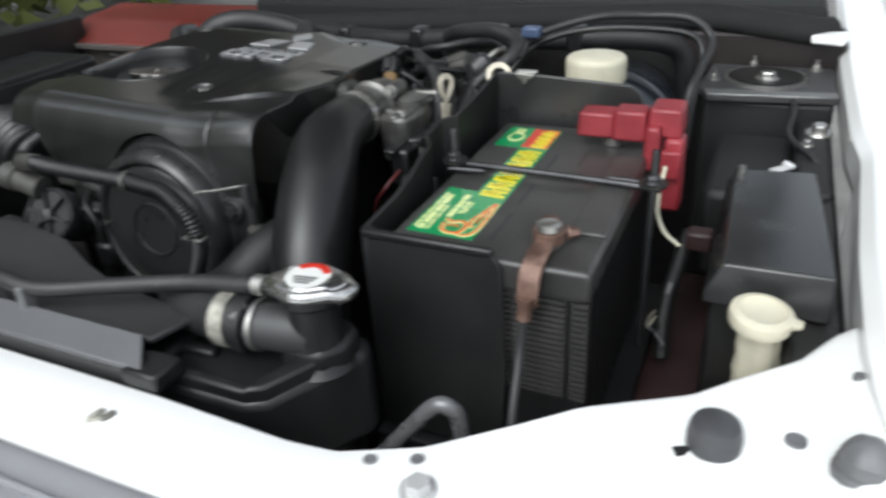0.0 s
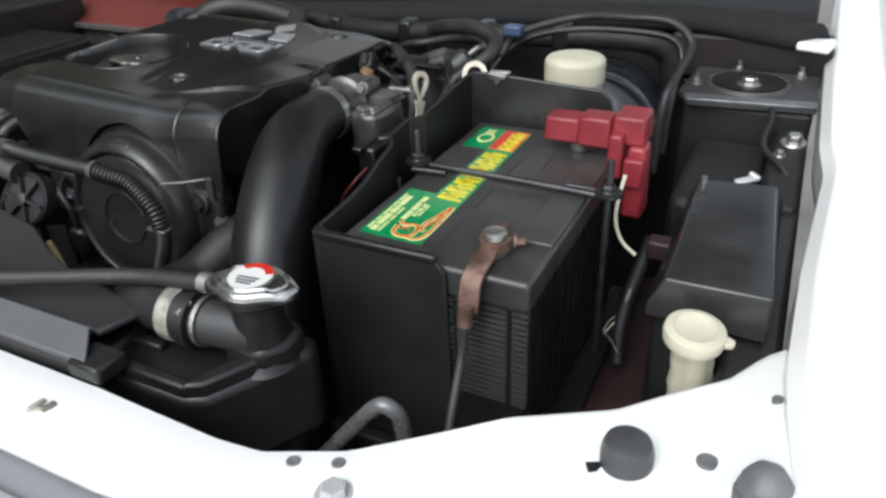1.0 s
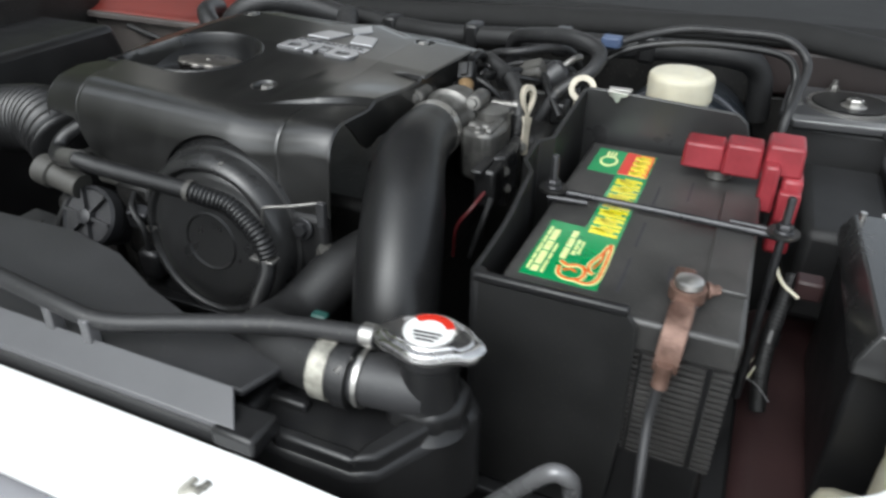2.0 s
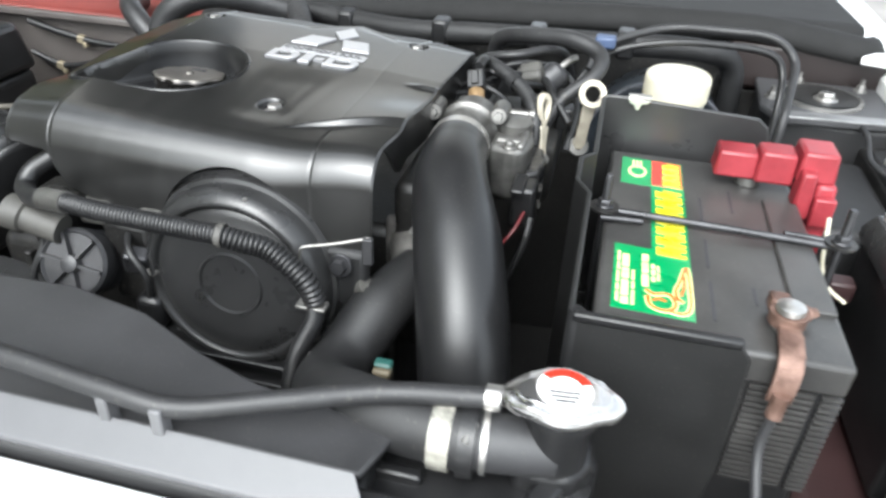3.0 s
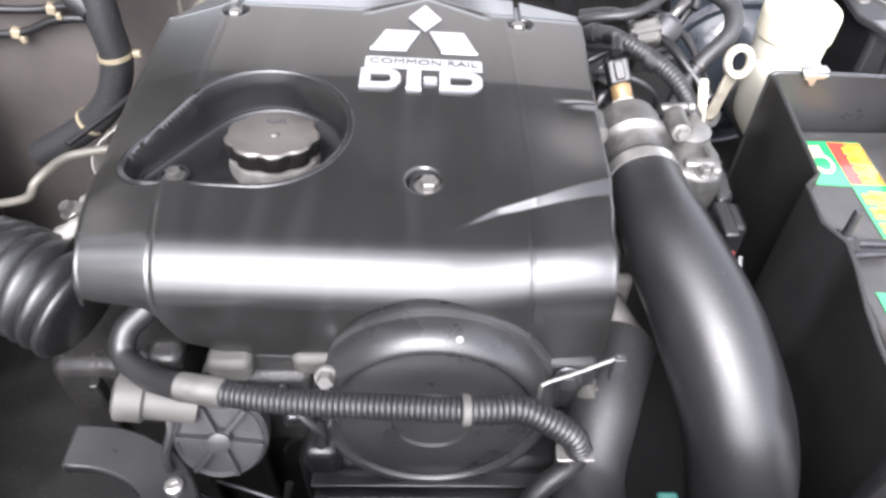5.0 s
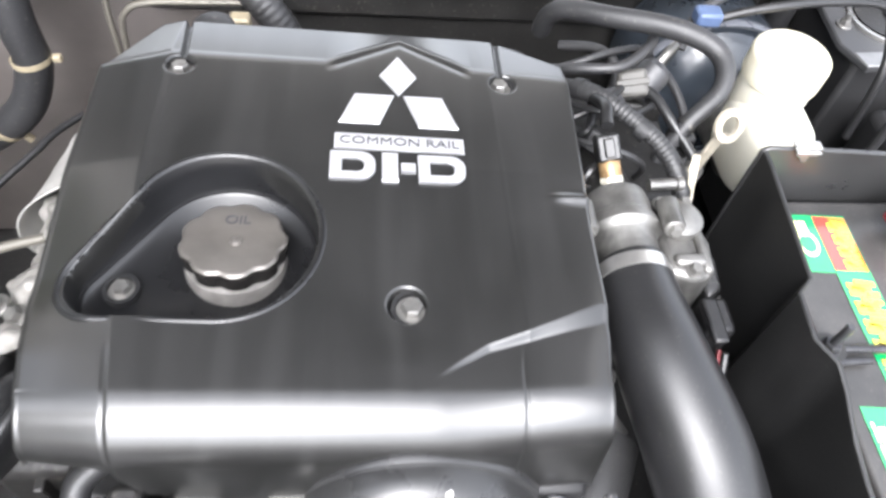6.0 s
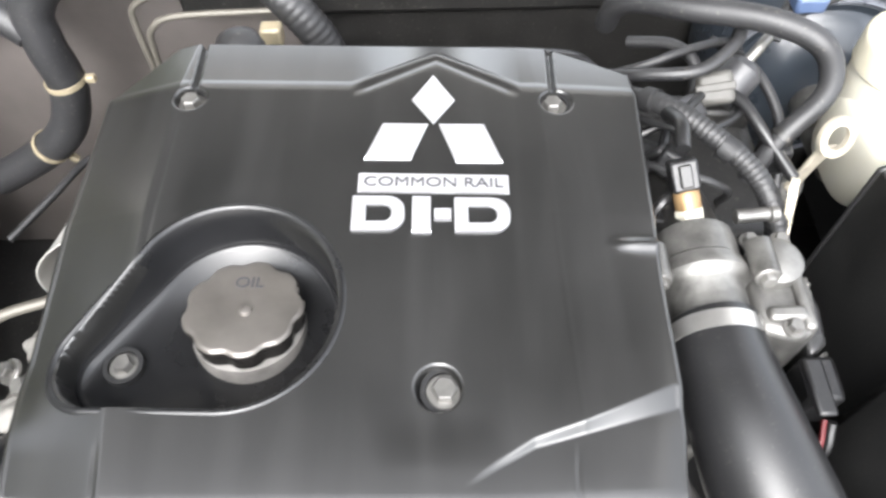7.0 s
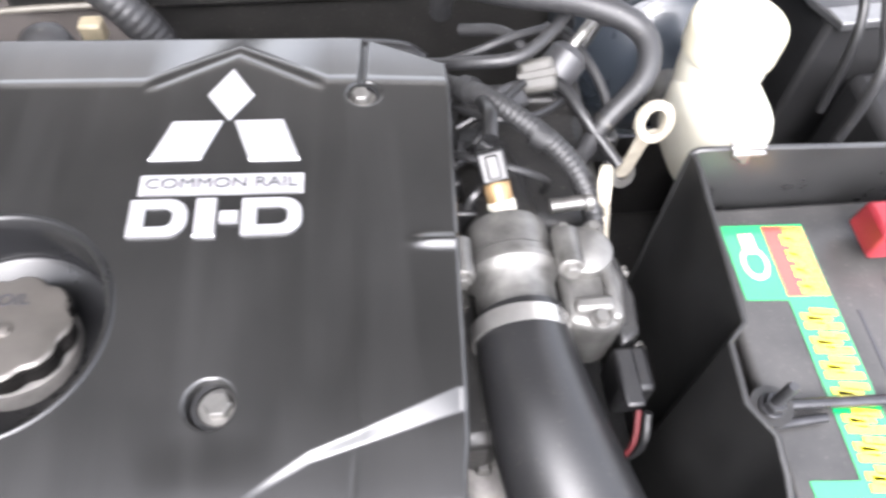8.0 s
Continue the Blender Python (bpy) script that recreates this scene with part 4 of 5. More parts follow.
# ---- intake ----
intake = thing("intake_hose", (-0.05, 0.72, 0.85), "thick glossy black rubber intake hose", "hose")
part("hose_wall", tube([(-0.083, 0.848, 1.003), (-0.081, 0.812, 1.004), (-0.073, 0.765, 0.998), (-0.055, 0.715, 0.975), (-0.038, 0.668, 0.935), (-0.028, 0.640, 0.88), (-0.022, 0.625, 0.80), (-0.02, 0.62, 0.70)], 0.037, 28, 10, radii=[0.0275, 0.029, 0.033, 0.0365, 0.037, 0.036, 0.036, 0.036]), HOSE, intake)
part("hose_clamp", ring((-0.083, 0.838, 1.003), (0, 1, -0.02), 0.0280, 0.0014, 0.011, 36), STEEL, intake, "bright clamp band")

outlet = thing("thermostat_housing", (-0.105, 0.775, 0.90), "dull cast coolant outlet under the intake hose", "thermostat housing")
part("spout", tube([(-0.095, 0.748, 0.910), (-0.104, 0.764, 0.914), (-0.112, 0.782, 0.918), (-0.118, 0.80, 0.915)], 0.0205, 24, 6), NECK, outlet)
part("flange", box(-0.140, -0.086, 0.786, 0.798, 0.890, 0.945), NECK, outlet, "", 0.005)
part("flange_bolt", hexbolt((-0.108, 0.784, 0.938), (0, -1, 0.3), 0.0055, 0.008), OLDSTEEL, outlet)
part("plug", tube([(-0.133, 0.705, 0.912), (-0.132, 0.702, 0.922), (-0.128, 0.700, 0.928)], 0.0075, 14, 5), PALEPLUG, outlet, "pale dusty sensor plug")
part("lead", tube([(-0.128, 0.700, 0.928), (-0.122, 0.698, 0.920), (-0.120, 0.700, 0.89), (-0.122, 0.702, 0.85)], 0.0022, 8), PALEPLUG, outlet)

throttle = thing("throttle_body", (-0.07, 0.88, 0.97), "grey cast aluminium throttle body", "throttle body")
tb = axis((-0.083, 0.840, 1.003), (0, 1, 0))
part("barrel", lathe([(0.0268, -0.004), (0.0268, 0.008), (0.0245, 0.010), (0.0245, 0.030), (0.0275, 0.034), (0.0305, 0.036), (0.0305, 0.040), (0.0285, 0.0405), (0.0285, 0.046), (0.0268, 0.048), (0.0268, 0.062), (0.0255, 0.07)], tb, 40), ALLOY, throttle, "ringed cast barrel")
for bx, bz in ((-0.116, 1.022), (-0.052, 1.026), (-0.116, 0.980), (-0.050, 0.980)):
    part("flange_lug", lathe([(0.0085, -0.012), (0.0085, 0.012)], axis((bx, 0.880, bz), (0, 1, 0)), 16), ALLOY, throttle)
    part("flange_bolt", hexbolt((bx, 0.868, bz), (0, -1, 0.2), 0.005, 0.006), OLDSTEEL, throttle)
part("housing", prism([(-0.056, 0.842), (-0.034, 0.834), (-0.020, 0.840), (-0.016, 0.868), (-0.022, 0.902), (-0.044, 0.908), (-0.056, 0.89)], 0.955, 1.008), ALLOY, throttle, "cast drive housing", 0.006, 3)
part("housing_step", lathe([(0.017, 0), (0.017, 0.010), (0.012, 0.013)], Matrix.Translation((-0.038, 0.886, 1.006)), 24), ALLOY, throttle)
part("housing_rib", box(-0.050, -0.026, 0.846, 0.856, 1.0, 1.013), ALLOY, throttle, "", 0.003)
part("housing_rib", box(-0.030, -0.022, 0.84, 0.90, 1.0, 1.012), ALLOY, throttle, "", 0.003)
part("housing_cover", prism([(-0.019, 0.834), (-0.006, 0.842), (-0.003, 0.868), (-0.008, 0.896), (-0.019, 0.906)], 0.930, 0.986), LIDBLACK, throttle, "glossy dark cover plate", 0.003)
for cy, cz in ((0.838, 0.972), (0.846, 0.950), (0.890, 0.978)):
    part("cover_screw", hexbolt((-0.006, cy, cz), (0.6, -0.8, 0.3), 0.0035, 0.005), OLDSTEEL, throttle)
for hx, hy in ((-0.036, 0.842), (-0.028, 0.905), (-0.048, 0.905)):
    part("housing_bolt", hexbolt((hx, hy, 1.007), (0, 0, 1), 0.0045, 0.007), OLDSTEEL, throttle)
part("plug", box(-0.026, -0.004, 0.805, 0.835, 0.945, 0.985), BLACK, throttle, "black wiring plug", 0.004)
part("plug_ridge", box(-0.026, -0.014, 0.795, 0.832, 0.983, 0.988), BLACK, throttle, "", 0.002)
part("pigtail", tube([(-0.012, 0.80, 0.965), (-0.018, 0.782, 0.955), (-0.03, 0.775, 0.935), (-0.035, 0.78, 0.90)], 0.0017, 8), REDWIRE, throttle, "red pigtail wire")
part("pigtail", tube([(-0.005, 0.80, 0.96), (-0.008, 0.785, 0.94), (-0.02, 0.785, 0.90)], 0.003, 8), RUBBER, throttle)

manifold = thing("intake_manifold", (-0.06, 1.0, 0.90), "dark cast intake manifold pipes", "manifold")
part("elbow", tube([(-0.083, 0.898, 0.993), (-0.083, 0.940, 0.980), (-0.088, 0.99, 0.965), (-0.10, 1.03, 0.94)], 0.027, 24), DARK, manifold)
part("plenum", box(-0.10, 0.0, 0.93, 1.08, 0.90, 0.975), DARK, manifold, "", 0.014, 3)
part("nozzle", lathe([(0.005, 0), (0.005, 0.022), (0.0065, 0.023), (0.0065, 0.028)], axis((-0.052, 0.925, 1.008), (1, 0.1, 0)), 14), OLDSTEEL, manifold)

sensor = thing("pressure_sensor", (-0.083, 0.92, 1.0), "white and brass sensor with a black plug", "sensor")
sd = Vector((-0.01, 0.035, 0.034)).normalized()
s0 = Vector((-0.082, 0.916, 1.006))
part("body", lathe([(0.0090, -0.01), (0.0090, 0.014), (0.0078, 0.016)], axis(s0, sd), 6), POLYWHITE, sensor, "white hexagonal body")
part("collar", lathe([(0.0085, 0.015), (0.0085, 0.026), (0.007, 0.028)], axis(s0, sd), 20), BRASS, sensor, "brass collar")
part("plug", box(-0.009, 0.009, -0.008, 0.008, 0.027, 0.048, axis(s0, sd)), BLACK, sensor, "", 0.002)
part("plug_latch", box(-0.004, 0.004, -0.011, -0.007, 0.03, 0.045, axis(s0, sd)), BLACK, sensor, "", 0.001)


def eyelet(place, top, bottom, r, label):
    """A lifting strap: an eye on a flat shank."""
    ob = thing("lifting_eye", place, label, "lifting eye", "engine lifting eyes")
    t, b = Vector(top), Vector(bottom)
    return ob, t, b, r


ob, t, b, r = eyelet((0.023, 0.995, 0.95), (0.030, 0.985, 1.0175), (0.023, 0.991, 0.954), 0.0125, "pale yellow plated strap with a round eye")
nrm = Vector((0.25, -0.85, 0.45)).normalized()
part("eye", ring(t, nrm, 0.0088, 0.0062, 0.004, 32), BRASSY, ob)
bm = bmesh.new()
sidev = nrm.cross((t - b).normalized()).normalized()
dd = (t - b).normalized()
ends = [(b - dd * 0.004, 0.0075), (b + dd * 0.012, 0.0065), (b + dd * 0.03, 0.006), (t - dd * 0.010, 0.0075)]
solid(bm, [[p + sidev * w + nrm * 0.002, p - sidev * w + nrm * 0.002, p - sidev * w - nrm * 0.002, p + sidev * w - nrm * 0.002] for p, w in ends])
part("shank", bm, BRASSY, ob, bevel=0.001)
part("foot_ring", ring(b, nrm, 0.005, 0.006, 0.005, 24), OLDSTEEL, ob)

ob, t, b, r = eyelet((-0.012, 0.918, 0.98), (-0.0165, 0.938, 1.0285), (-0.0115, 0.914, 0.972), 0.011, "pale plated strap with a teardrop eye")
nrm = Vector((0.88, -0.42, 0.22)).normalized()
up = (t - b).normalized()
sidev = nrm.cross(up).normalized()
rows = []
for grow, lift in ((0.0, -0.0026), (0.0, 0.0018), (-0.0008, 0.0026), (-0.0058, 0.0026), (-0.0066, 0.0018), (-0.0066, -0.0026)):
    loop = []
    for i in range(32):
        a = 2 * math.pi * i / 32
        w = (0.0145 + grow) * math.cos(a) * (0.62 + 0.38 * math.sin(a))
        loop.append(t - up * 0.0165 + up * ((0.0175 + grow) * math.sin(a)) + sidev * w + nrm * lift)
    rows.append(loop)
part("eye", solid(bmesh.new(), rows + rows[:1], caps=False), BRASSY, ob, sharp=30)
bm = bmesh.new()
solid(bm, [[p + sidev * w + nrm * 0.0026, p - sidev * w + nrm * 0.0026, p - sidev * w - nrm * 0.0026, p + sidev * w - nrm * 0.0026] for p, w in ((b - up * 0.012, 0.0052), (b + up * 0.010, 0.0052), (b + up * 0.020, 0.0058), (t - up * 0.0325, 0.0075))])
part("shank", bm, BRASSY, ob, bevel=0.001)

# ---- battery ----
battery = thing("battery", (0.142, 0.78, 0.78), "black car battery with a green and yellow label", "battery")
BX0, BX1, BY0, BY1 = 0.058, 0.228, 0.634, 0.936
part("case", box(BX0 + 0.004, BX1 - 0.004, BY0 + 0.004, BY1 - 0.004, 0.79, 0.955), BLACK, battery, "", 0.004)
part("lid", box(BX0, BX1, BY0, BY1, 0.953, 0.979), LIDDUST, battery, "smooth black lid", 0.004, 3)
for k in range(18):
    z = 0.862 + 0.0052 * k
    for x0, x1 in ((0.156, 0.1655), (0.168, 0.210), (0.2145, BX1 - 0.001)):
        part("rib", box(x0, x1, BY0 + 0.0002, BY0 + 0.006, z - 0.0013, z + 0.0013), LIDDUST, battery)
for k in range(15):
    y = BY0 + 0.012 + 0.02 * k
    part("rib", box(BX1 - 0.006, BX1 - 0.0015, y, y + 0.004, 0.80, 0.952), BLACK, battery)
for x0, y0, y1 in ((0.141, 0.662, 0.712), (0.141, 0.732, 0.775), (0.141, 0.80, 0.85), (0.168, 0.83, 0.872), (0.172, 0.69, 0.712), (0.20, 0.70, 0.74)):
    part("lid_groove", box(x0 - 0.001, x0 + 0.001, y0, y1, 0.9785, 0.9794), INK, battery)
part("lid_step", box(0.196, 0.226, 0.690, 0.86, 0.978, 0.9825), LIDDUST, battery, "", 0.0015)
part("post", lathe([(0.0095, 0), (0.0085, 0.017)], Matrix.Translation((0.187, 0.668, 0.979)), 20), OLDSTEEL, battery)
part("post", lathe([(0.0095, 0), (0.0085, 0.017)], Matrix.Translation((0.187, 0.898, 0.979)), 20), OLDSTEEL, battery)

label_plate = part("label", prism([(0.069, 0.658), (0.1275, 0.656), (0.1275, 0.918), (0.070, 0.920), (0.070, 0.862), (0.098, 0.860), (0.098, 0.745), (0.069, 0.747)], 0.9792, 0.9797), GREEN, battery, "glossy green printed label")


def print_mark(pts, mat, z=0.9797, name="print"):
    return part(name, prism(pts, z, z + 0.0004), mat, label_plate)


def slant(x0, x1, y0, y1, k=0.0):
    return [(x0, y0), (x1, y0 + k), (x1, y1 + k), (x0, y1)]


print_mark([(0.0985, 0.863), (0.1115, 0.862), (0.1115, 0.9165), (0.0985, 0.9175)], REDINK)
print_mark([(0.1115, 0.8625), (0.1262, 0.8615), (0.1262, 0.9155), (0.1115, 0.9165)], ORANGE)
strokes = ((0.0, 0.0, 1.0), (0.35, 0.15, 0.55), (0.55, 0.0, 0.8), (0.8, 0.3, 1.0))
for y0, count, step in ((0.864, 4, 0.0125), (0.738, 7, 0.0168)):
    for k in range(count):
        for a, lo, hi in strokes:
            y = y0 + step * (k + a * 0.72)
            base, tall = (0.1085, 0.0155) if y0 > 0.8 else (0.1015, 0.0235)
            x0, x1 = base + tall * lo, base + tall * hi
            print_mark([(x0, y), (x1, y - 0.0022), (x1, y + step * 0.26 - 0.0022), (x0, y + step * 0.28)], YELLOW, 0.9801, "letter_bar")
rings = [(0.085 + 0.009 * math.cos(radians(a)), 0.889 + 0.013 * math.sin(radians(a))) for a in range(0, 360, 20)]
print_mark(rings, CREAM, 0.9797, "emblem")
print_mark([(0.085 + (x - 0.085) * 0.72, 0.889 + (y - 0.889) * 0.72) for x, y in rings], GREEN, 0.9800, "emblem")
for k in range(3):
    print_mark(slant(0.0800 + 0.0035 * k, 0.0822 + 0.0035 * k, 0.896, 0.912), CREAM, 0.9803, "letter_bar")
for x0, wide, y0, words in ((0.0718, 0.0022, 0.666, (0.012, 0.008, 0.015, 0.01, 0.014)), (0.0755, 0.0055, 0.664, (0.008, 0.02, 0.014, 0.018)), (0.0830, 0.0022, 0.664, (0.018, 0.009, 0.013)), (0.0905, 0.0050, 0.690, (0.016, 0.014, 0.010)), (0.0975, 0.0030, 0.698, (0.006, 0.007, 0.006)), (0.1018, 0.0020, 0.700, (0.010, 0.008))):
    y = y0
    for w in words:
        print_mark(slant(x0, x0 + wide, y, y + w), CREAM, name="letter_bar")
        y += w + 0.0025


def outline_mark(pts, wide, mat, z, name="emblem"):
    """A printed line of even width along a smooth path."""
    line = spline([(x, y, 0) for x, y in pts], 4)
    left, right = [], []
    for k, q in enumerate(line):
        d = (line[min(k + 1, len(line) - 1)] - line[max(k - 1, 0)]).normalized() * wide / 2
        left.append((q.x - d.y, q.y + d.x))
        right.append((q.x + d.y, q.y - d.x))
    return print_mark(left + right[::-1], mat, z, name)


head = [(0.0945, 0.678), (0.0965, 0.667), (0.104, 0.6625), (0.1115, 0.6645), (0.1145, 0.672), (0.112, 0.6815), (0.106, 0.6835), (0.0995, 0.681)]
outline_mark(head + [(0.0935, 0.6855)], 0.0044, CREAM, 0.9797)
outline_mark(head + [(0.0935, 0.6855)], 0.0024, ORANGE, 0.9801)
outline_mark([(0.0985, 0.673), (0.103, 0.6765), (0.108, 0.674)], 0.0018, ORANGE, 0.9801)
WING = [(0.1105, 0.6625), (0.1190, 0.6615), (0.1245, 0.669), (0.1255, 0.690), (0.1240, 0.724), (0.1190, 0.704), (0.1150, 0.690), (0.1160, 0.680), (0.1200, 0.676)]
outline_mark(WING, 0.0042, CREAM, 0.9797)
outline_mark([(0.1105, 0.6625), (0.1190, 0.6615), (0.1245, 0.669), (0.1255, 0.690), (0.1240, 0.724), (0.1190, 0.704), (0.1150, 0.690), (0.1160, 0.680), (0.1200, 0.676)], 0.0020, ORANGE, 0.9801)
outline_mark([(0.1215, 0.712), (0.1212, 0.696), (0.1185, 0.684)], 0.0016, ORANGE, 0.9801)

tray = thing("battery_box", (0.13, 0.78, 0.77), "black plastic battery surround with a high back wall", "battery tray")
part("base", box(0.040, 0.25, 0.615, 0.955, 0.765, 0.788), BLACK, tray, "", 0.004)
fw = [(0.046, 0.79), (0.158, 0.79), (0.164, 0.88), (0.162, 0.975), (0.155, 0.985), (0.046, 0.989)]
bm = bmesh.new()
solid(bm, [[(x, 0.6285, z) for x, z in fw], [(x, 0.6325, z) for x, z in fw]])
part("front_wall", bm, TRAYBLACK, tray, "", 0.0012)
part("front_lip", box(0.044, 0.155, 0.6270, 0.6345, 0.983, 0.990), BLACK, tray, "", 0.002)
run = [(0.9435, 0.0425, 1.031), (0.93, 0.0425, 1.031), (0.828, 0.0425, 1.0205), (0.817, 0.0310, 1.019), (0.782, 0.0310, 1.015), (0.764, 0.0425, 1.013), (0.745, 0.0425, 1.009), (0.715, 0.0425, 0.998), (0.690, 0.0425, 0.993), (0.6345, 0.0425, 0.989)]
bm = solid(bmesh.new(), [[(x - 0.002, y, 0.79), (x + 0.002, y, 0.79), (x + 0.002, y, z), (x - 0.002, y, z)] for y, x, z in run])
part("side_wall", bm, TRAYBLACK, tray, "", 0.0012)
part("slot_edge", box(0.0388, 0.0402, 0.776, 0.7795, 0.885, 0.972), GREYPLASTIC, tray, "pale edge of the slot")
part("corner", lathe([(0.0062, 0.0), (0.0062, 0.197), (0.005, 0.199)], Matrix.Translation((0.0466, 0.6345, 0.79)), 20), BLACK, tray)
bw = [(0.040, 0.79), (0.207, 0.79), (0.207, 1.004), (0.203, 1.018), (0.193, 1.0265), (0.10, 1.0315), (0.06, 1.033), (0.046, 1.033), (0.040, 1.029)]
bm = bmesh.new()
solid(bm, [[(x, 0.944, z) for x, z in bw], [(x, 0.9485, z) for x, z in bw]])
part("back_wall", bm, LIDBLACK, tray, "", 0.0015)
foil = [(0.066, 1.034), (0.068, 1.029), (0.072, 1.027), (0.075, 1.022), (0.078, 1.023), (0.080, 1.028), (0.085, 1.029), (0.088, 1.033)]
bm = bmesh.new()
solid(bm, [[(x, 0.9395 + 0.0012 * math.sin(900 * x + 500 * z), z) for x, z in foil], [(x, 0.9425, z) for x, z in foil]])
box(0.066, 0.089, 0.9425, 0.951, 1.0335, 1.0355, bm=bm)
part("torn_foil", bm, STEEL, tray, "torn scrap of silver foil", 0.0005)

clamp = thing("battery_hold_down", (0.15, 0.787, 0.975), "dark steel hold-down bar bolted across the battery", "battery clamp")
part("bar", tube([(0.050, 0.790, 0.985), (0.075, 0.789, 0.986), (0.15, 0.787, 0.986), (0.225, 0.785, 0.985), (0.252, 0.784, 0.984)], 0.0034, 10, 4), BARSTEEL, clamp)
part("bar", tube([(0.055, 0.778, 0.984), (0.08, 0.780, 0.984), (0.09, 0.7805, 0.984)], 0.0028, 10, 4), BARSTEEL, clamp)
part("bar", tube([(0.205, 0.797, 0.984), (0.23, 0.796, 0.984), (0.25, 0.79, 0.984)], 0.0028, 10, 4), BARSTEEL, clamp)
for sx, sy in ((0.057, 0.788), (0.245, 0.784)):
    part("washer", lathe([(0.0125, 0), (0.0125, 0.0022)], Matrix.Translation((sx, sy, 0.988)), 24), DARK, clamp)
    bm = hexbolt((sx, sy, 0.990), (0, 0, 1), 0.0065, 0.007, flange=1.2)
    lathe([(0.0034, -0.2 + 0.03), (0.0034, 0.030), (0.0026, 0.032)], Matrix.Translation((sx, sy, 0.988)), 12, bm)
    part("threaded_rod", bm, BARSTEEL, clamp)

neg = thing("negative_terminal", (0.187, 0.65, 0.975), "tarnished copper-brown terminal clamp and strap", "battery terminal")
part("clamp_ring", ring((0.187, 0.668, 0.9885), (0, 0, 1), 0.009, 0.0034, 0.009, 28), COPPER, neg)
part("post_top", lathe([(0.0098, 0), (0.0095, 0.004), (0.007, 0.0055), (0.0, 0.0055)], Matrix.Translation((0.187, 0.668, 0.994)), 20), STEEL, neg)
part("clamp_bolt", hexbolt((0.199, 0.676, 0.988), (1, 0.4, 0), 0.004, 0.009), COPPER, neg)
part("clamp_jaw", box(0.176, 0.19, 0.676, 0.69, 0.984, 0.995), COPPER, neg, "", 0.002)
bm = bmesh.new()
prof = [(0.664, 0.988), (0.648, 0.988), (0.632, 0.984), (0.624, 0.977), (0.6215, 0.965), (0.621, 0.952)]
rows = []
for k, (y, z) in enumerate(prof):
    cx = 0.187 - 0.0006 * k
    w = 0.0082 if k else 0.006
    rows.append([(cx - w, y, z), (cx + w, y, z), (cx + w, y + 0.003, z - 0.0028), (cx - w, y + 0.003, z - 0.0028)])
solid(bm, rows)
part("strap", bm, COPPER, neg, bevel=0.0008)
part("crimp", tube([(0.184, 0.6195, 0.960), (0.1835, 0.619, 0.950), (0.183, 0.618, 0.942)], 0.0056, 14), COPPER, neg)
part("cable", tube([(0.1832, 0.618, 0.948), (0.1825, 0.618, 0.937), (0.181, 0.613, 0.91), (0.186, 0.577, 0.865), (0.19, 0.555, 0.80), (0.19, 0.55, 0.72)], 0.0036, 12), SHROUD, neg, "grey earth cable")

pos = thing("terminal_cover", (0.215, 0.89, 0.97), "faded red plastic covers over the positive terminal", "terminal cover")
part("cap_block", box(0.152, 0.190, 0.880, 0.912, 0.990, 1.015, taper=0.0015), REDPLASTIC, pos, "", 0.003)
part("cap_block", box(0.188, 0.222, 0.876, 0.908, 0.990, 1.020, taper=0.0015), REDPLASTIC, pos, "", 0.003)
part("cap_block", box(0.2215, 0.2555, 0.872, 0.914, 0.998, 1.026, taper=0.002), REDPLASTIC, pos, "", 0.003)
part("cap_block", box(0.222, 0.238, 0.858, 0.884, 0.968, 1.012, taper=0.0015), REDPLASTIC, pos, "", 0.003)
part("side_cover", box(0.2385, 0.260, 0.866, 0.898, 0.925, 0.999, taper=0.002), REDPLASTIC, pos, "", 0.004)
part("side_rib", box(0.2395, 0.258, 0.858, 0.868, 0.962, 0.990), REDPLASTIC, pos, "", 0.002)
part("post_clamp", ring((0.187, 0.898, 0.984), (0, 0, 1), 0.009, 0.003, 0.008), OLDSTEEL, pos)
part("lead", tube([(0.2475, 0.835, 0.985), (0.2465, 0.820, 0.968), (0.2475, 0.811, 0.950), (0.256, 0.804, 0.934), (0.271, 0.798, 0.925)], 0.0018, 10), POLY, pos, "yellowed white wire")

# ---- fuse box, washer filler ----
fuse = thing("fuse_box", (0.345, 0.80, 0.80), "black fuse box with a smooth sloping lid", "fuse box")
part("body", box(0.306, 0.384, 0.70, 0.90, 0.80, 0.946), BLACK, fuse, "", 0.004)
bm = bmesh.new()
solid(bm, [[(0.301, 0.689, 0.938), (0.388, 0.686, 0.938), (0.383, 0.910, 0.938), (0.300, 0.903, 0.938)], [(0.301, 0.690, 0.949), (0.388, 0.687, 0.949), (0.383, 0.909, 0.949), (0.300, 0.902, 0.949)], [(0.3120, 0.6955, 0.971), (0.3865, 0.6930, 0.973), (0.376, 0.904, 0.966), (0.307, 0.894, 0.967)]])
part("lid", bm, FUSELID, fuse, "smooth black lid", 0.0022, 3)
bm = box(-0.010, 0.010, -0.004, 0.004, 0, 0.004, pose(0.346, 0.935, 0.952, 10, -12, 25))
box(-0.006, 0.006, -0.003, 0.003, 0.002, 0.007, pose(0.352, 0.943, 0.952, 0, 20, -20), bm)
part("latch", bm, PALEPIPE, fuse, "pale crumpled latch", 0.0015)
part("latch_pin", lathe([(0.003, 0), (0.003, 0.012)], Matrix.Translation((0.312, 0.884, 0.962)), 10), STEEL, fuse)

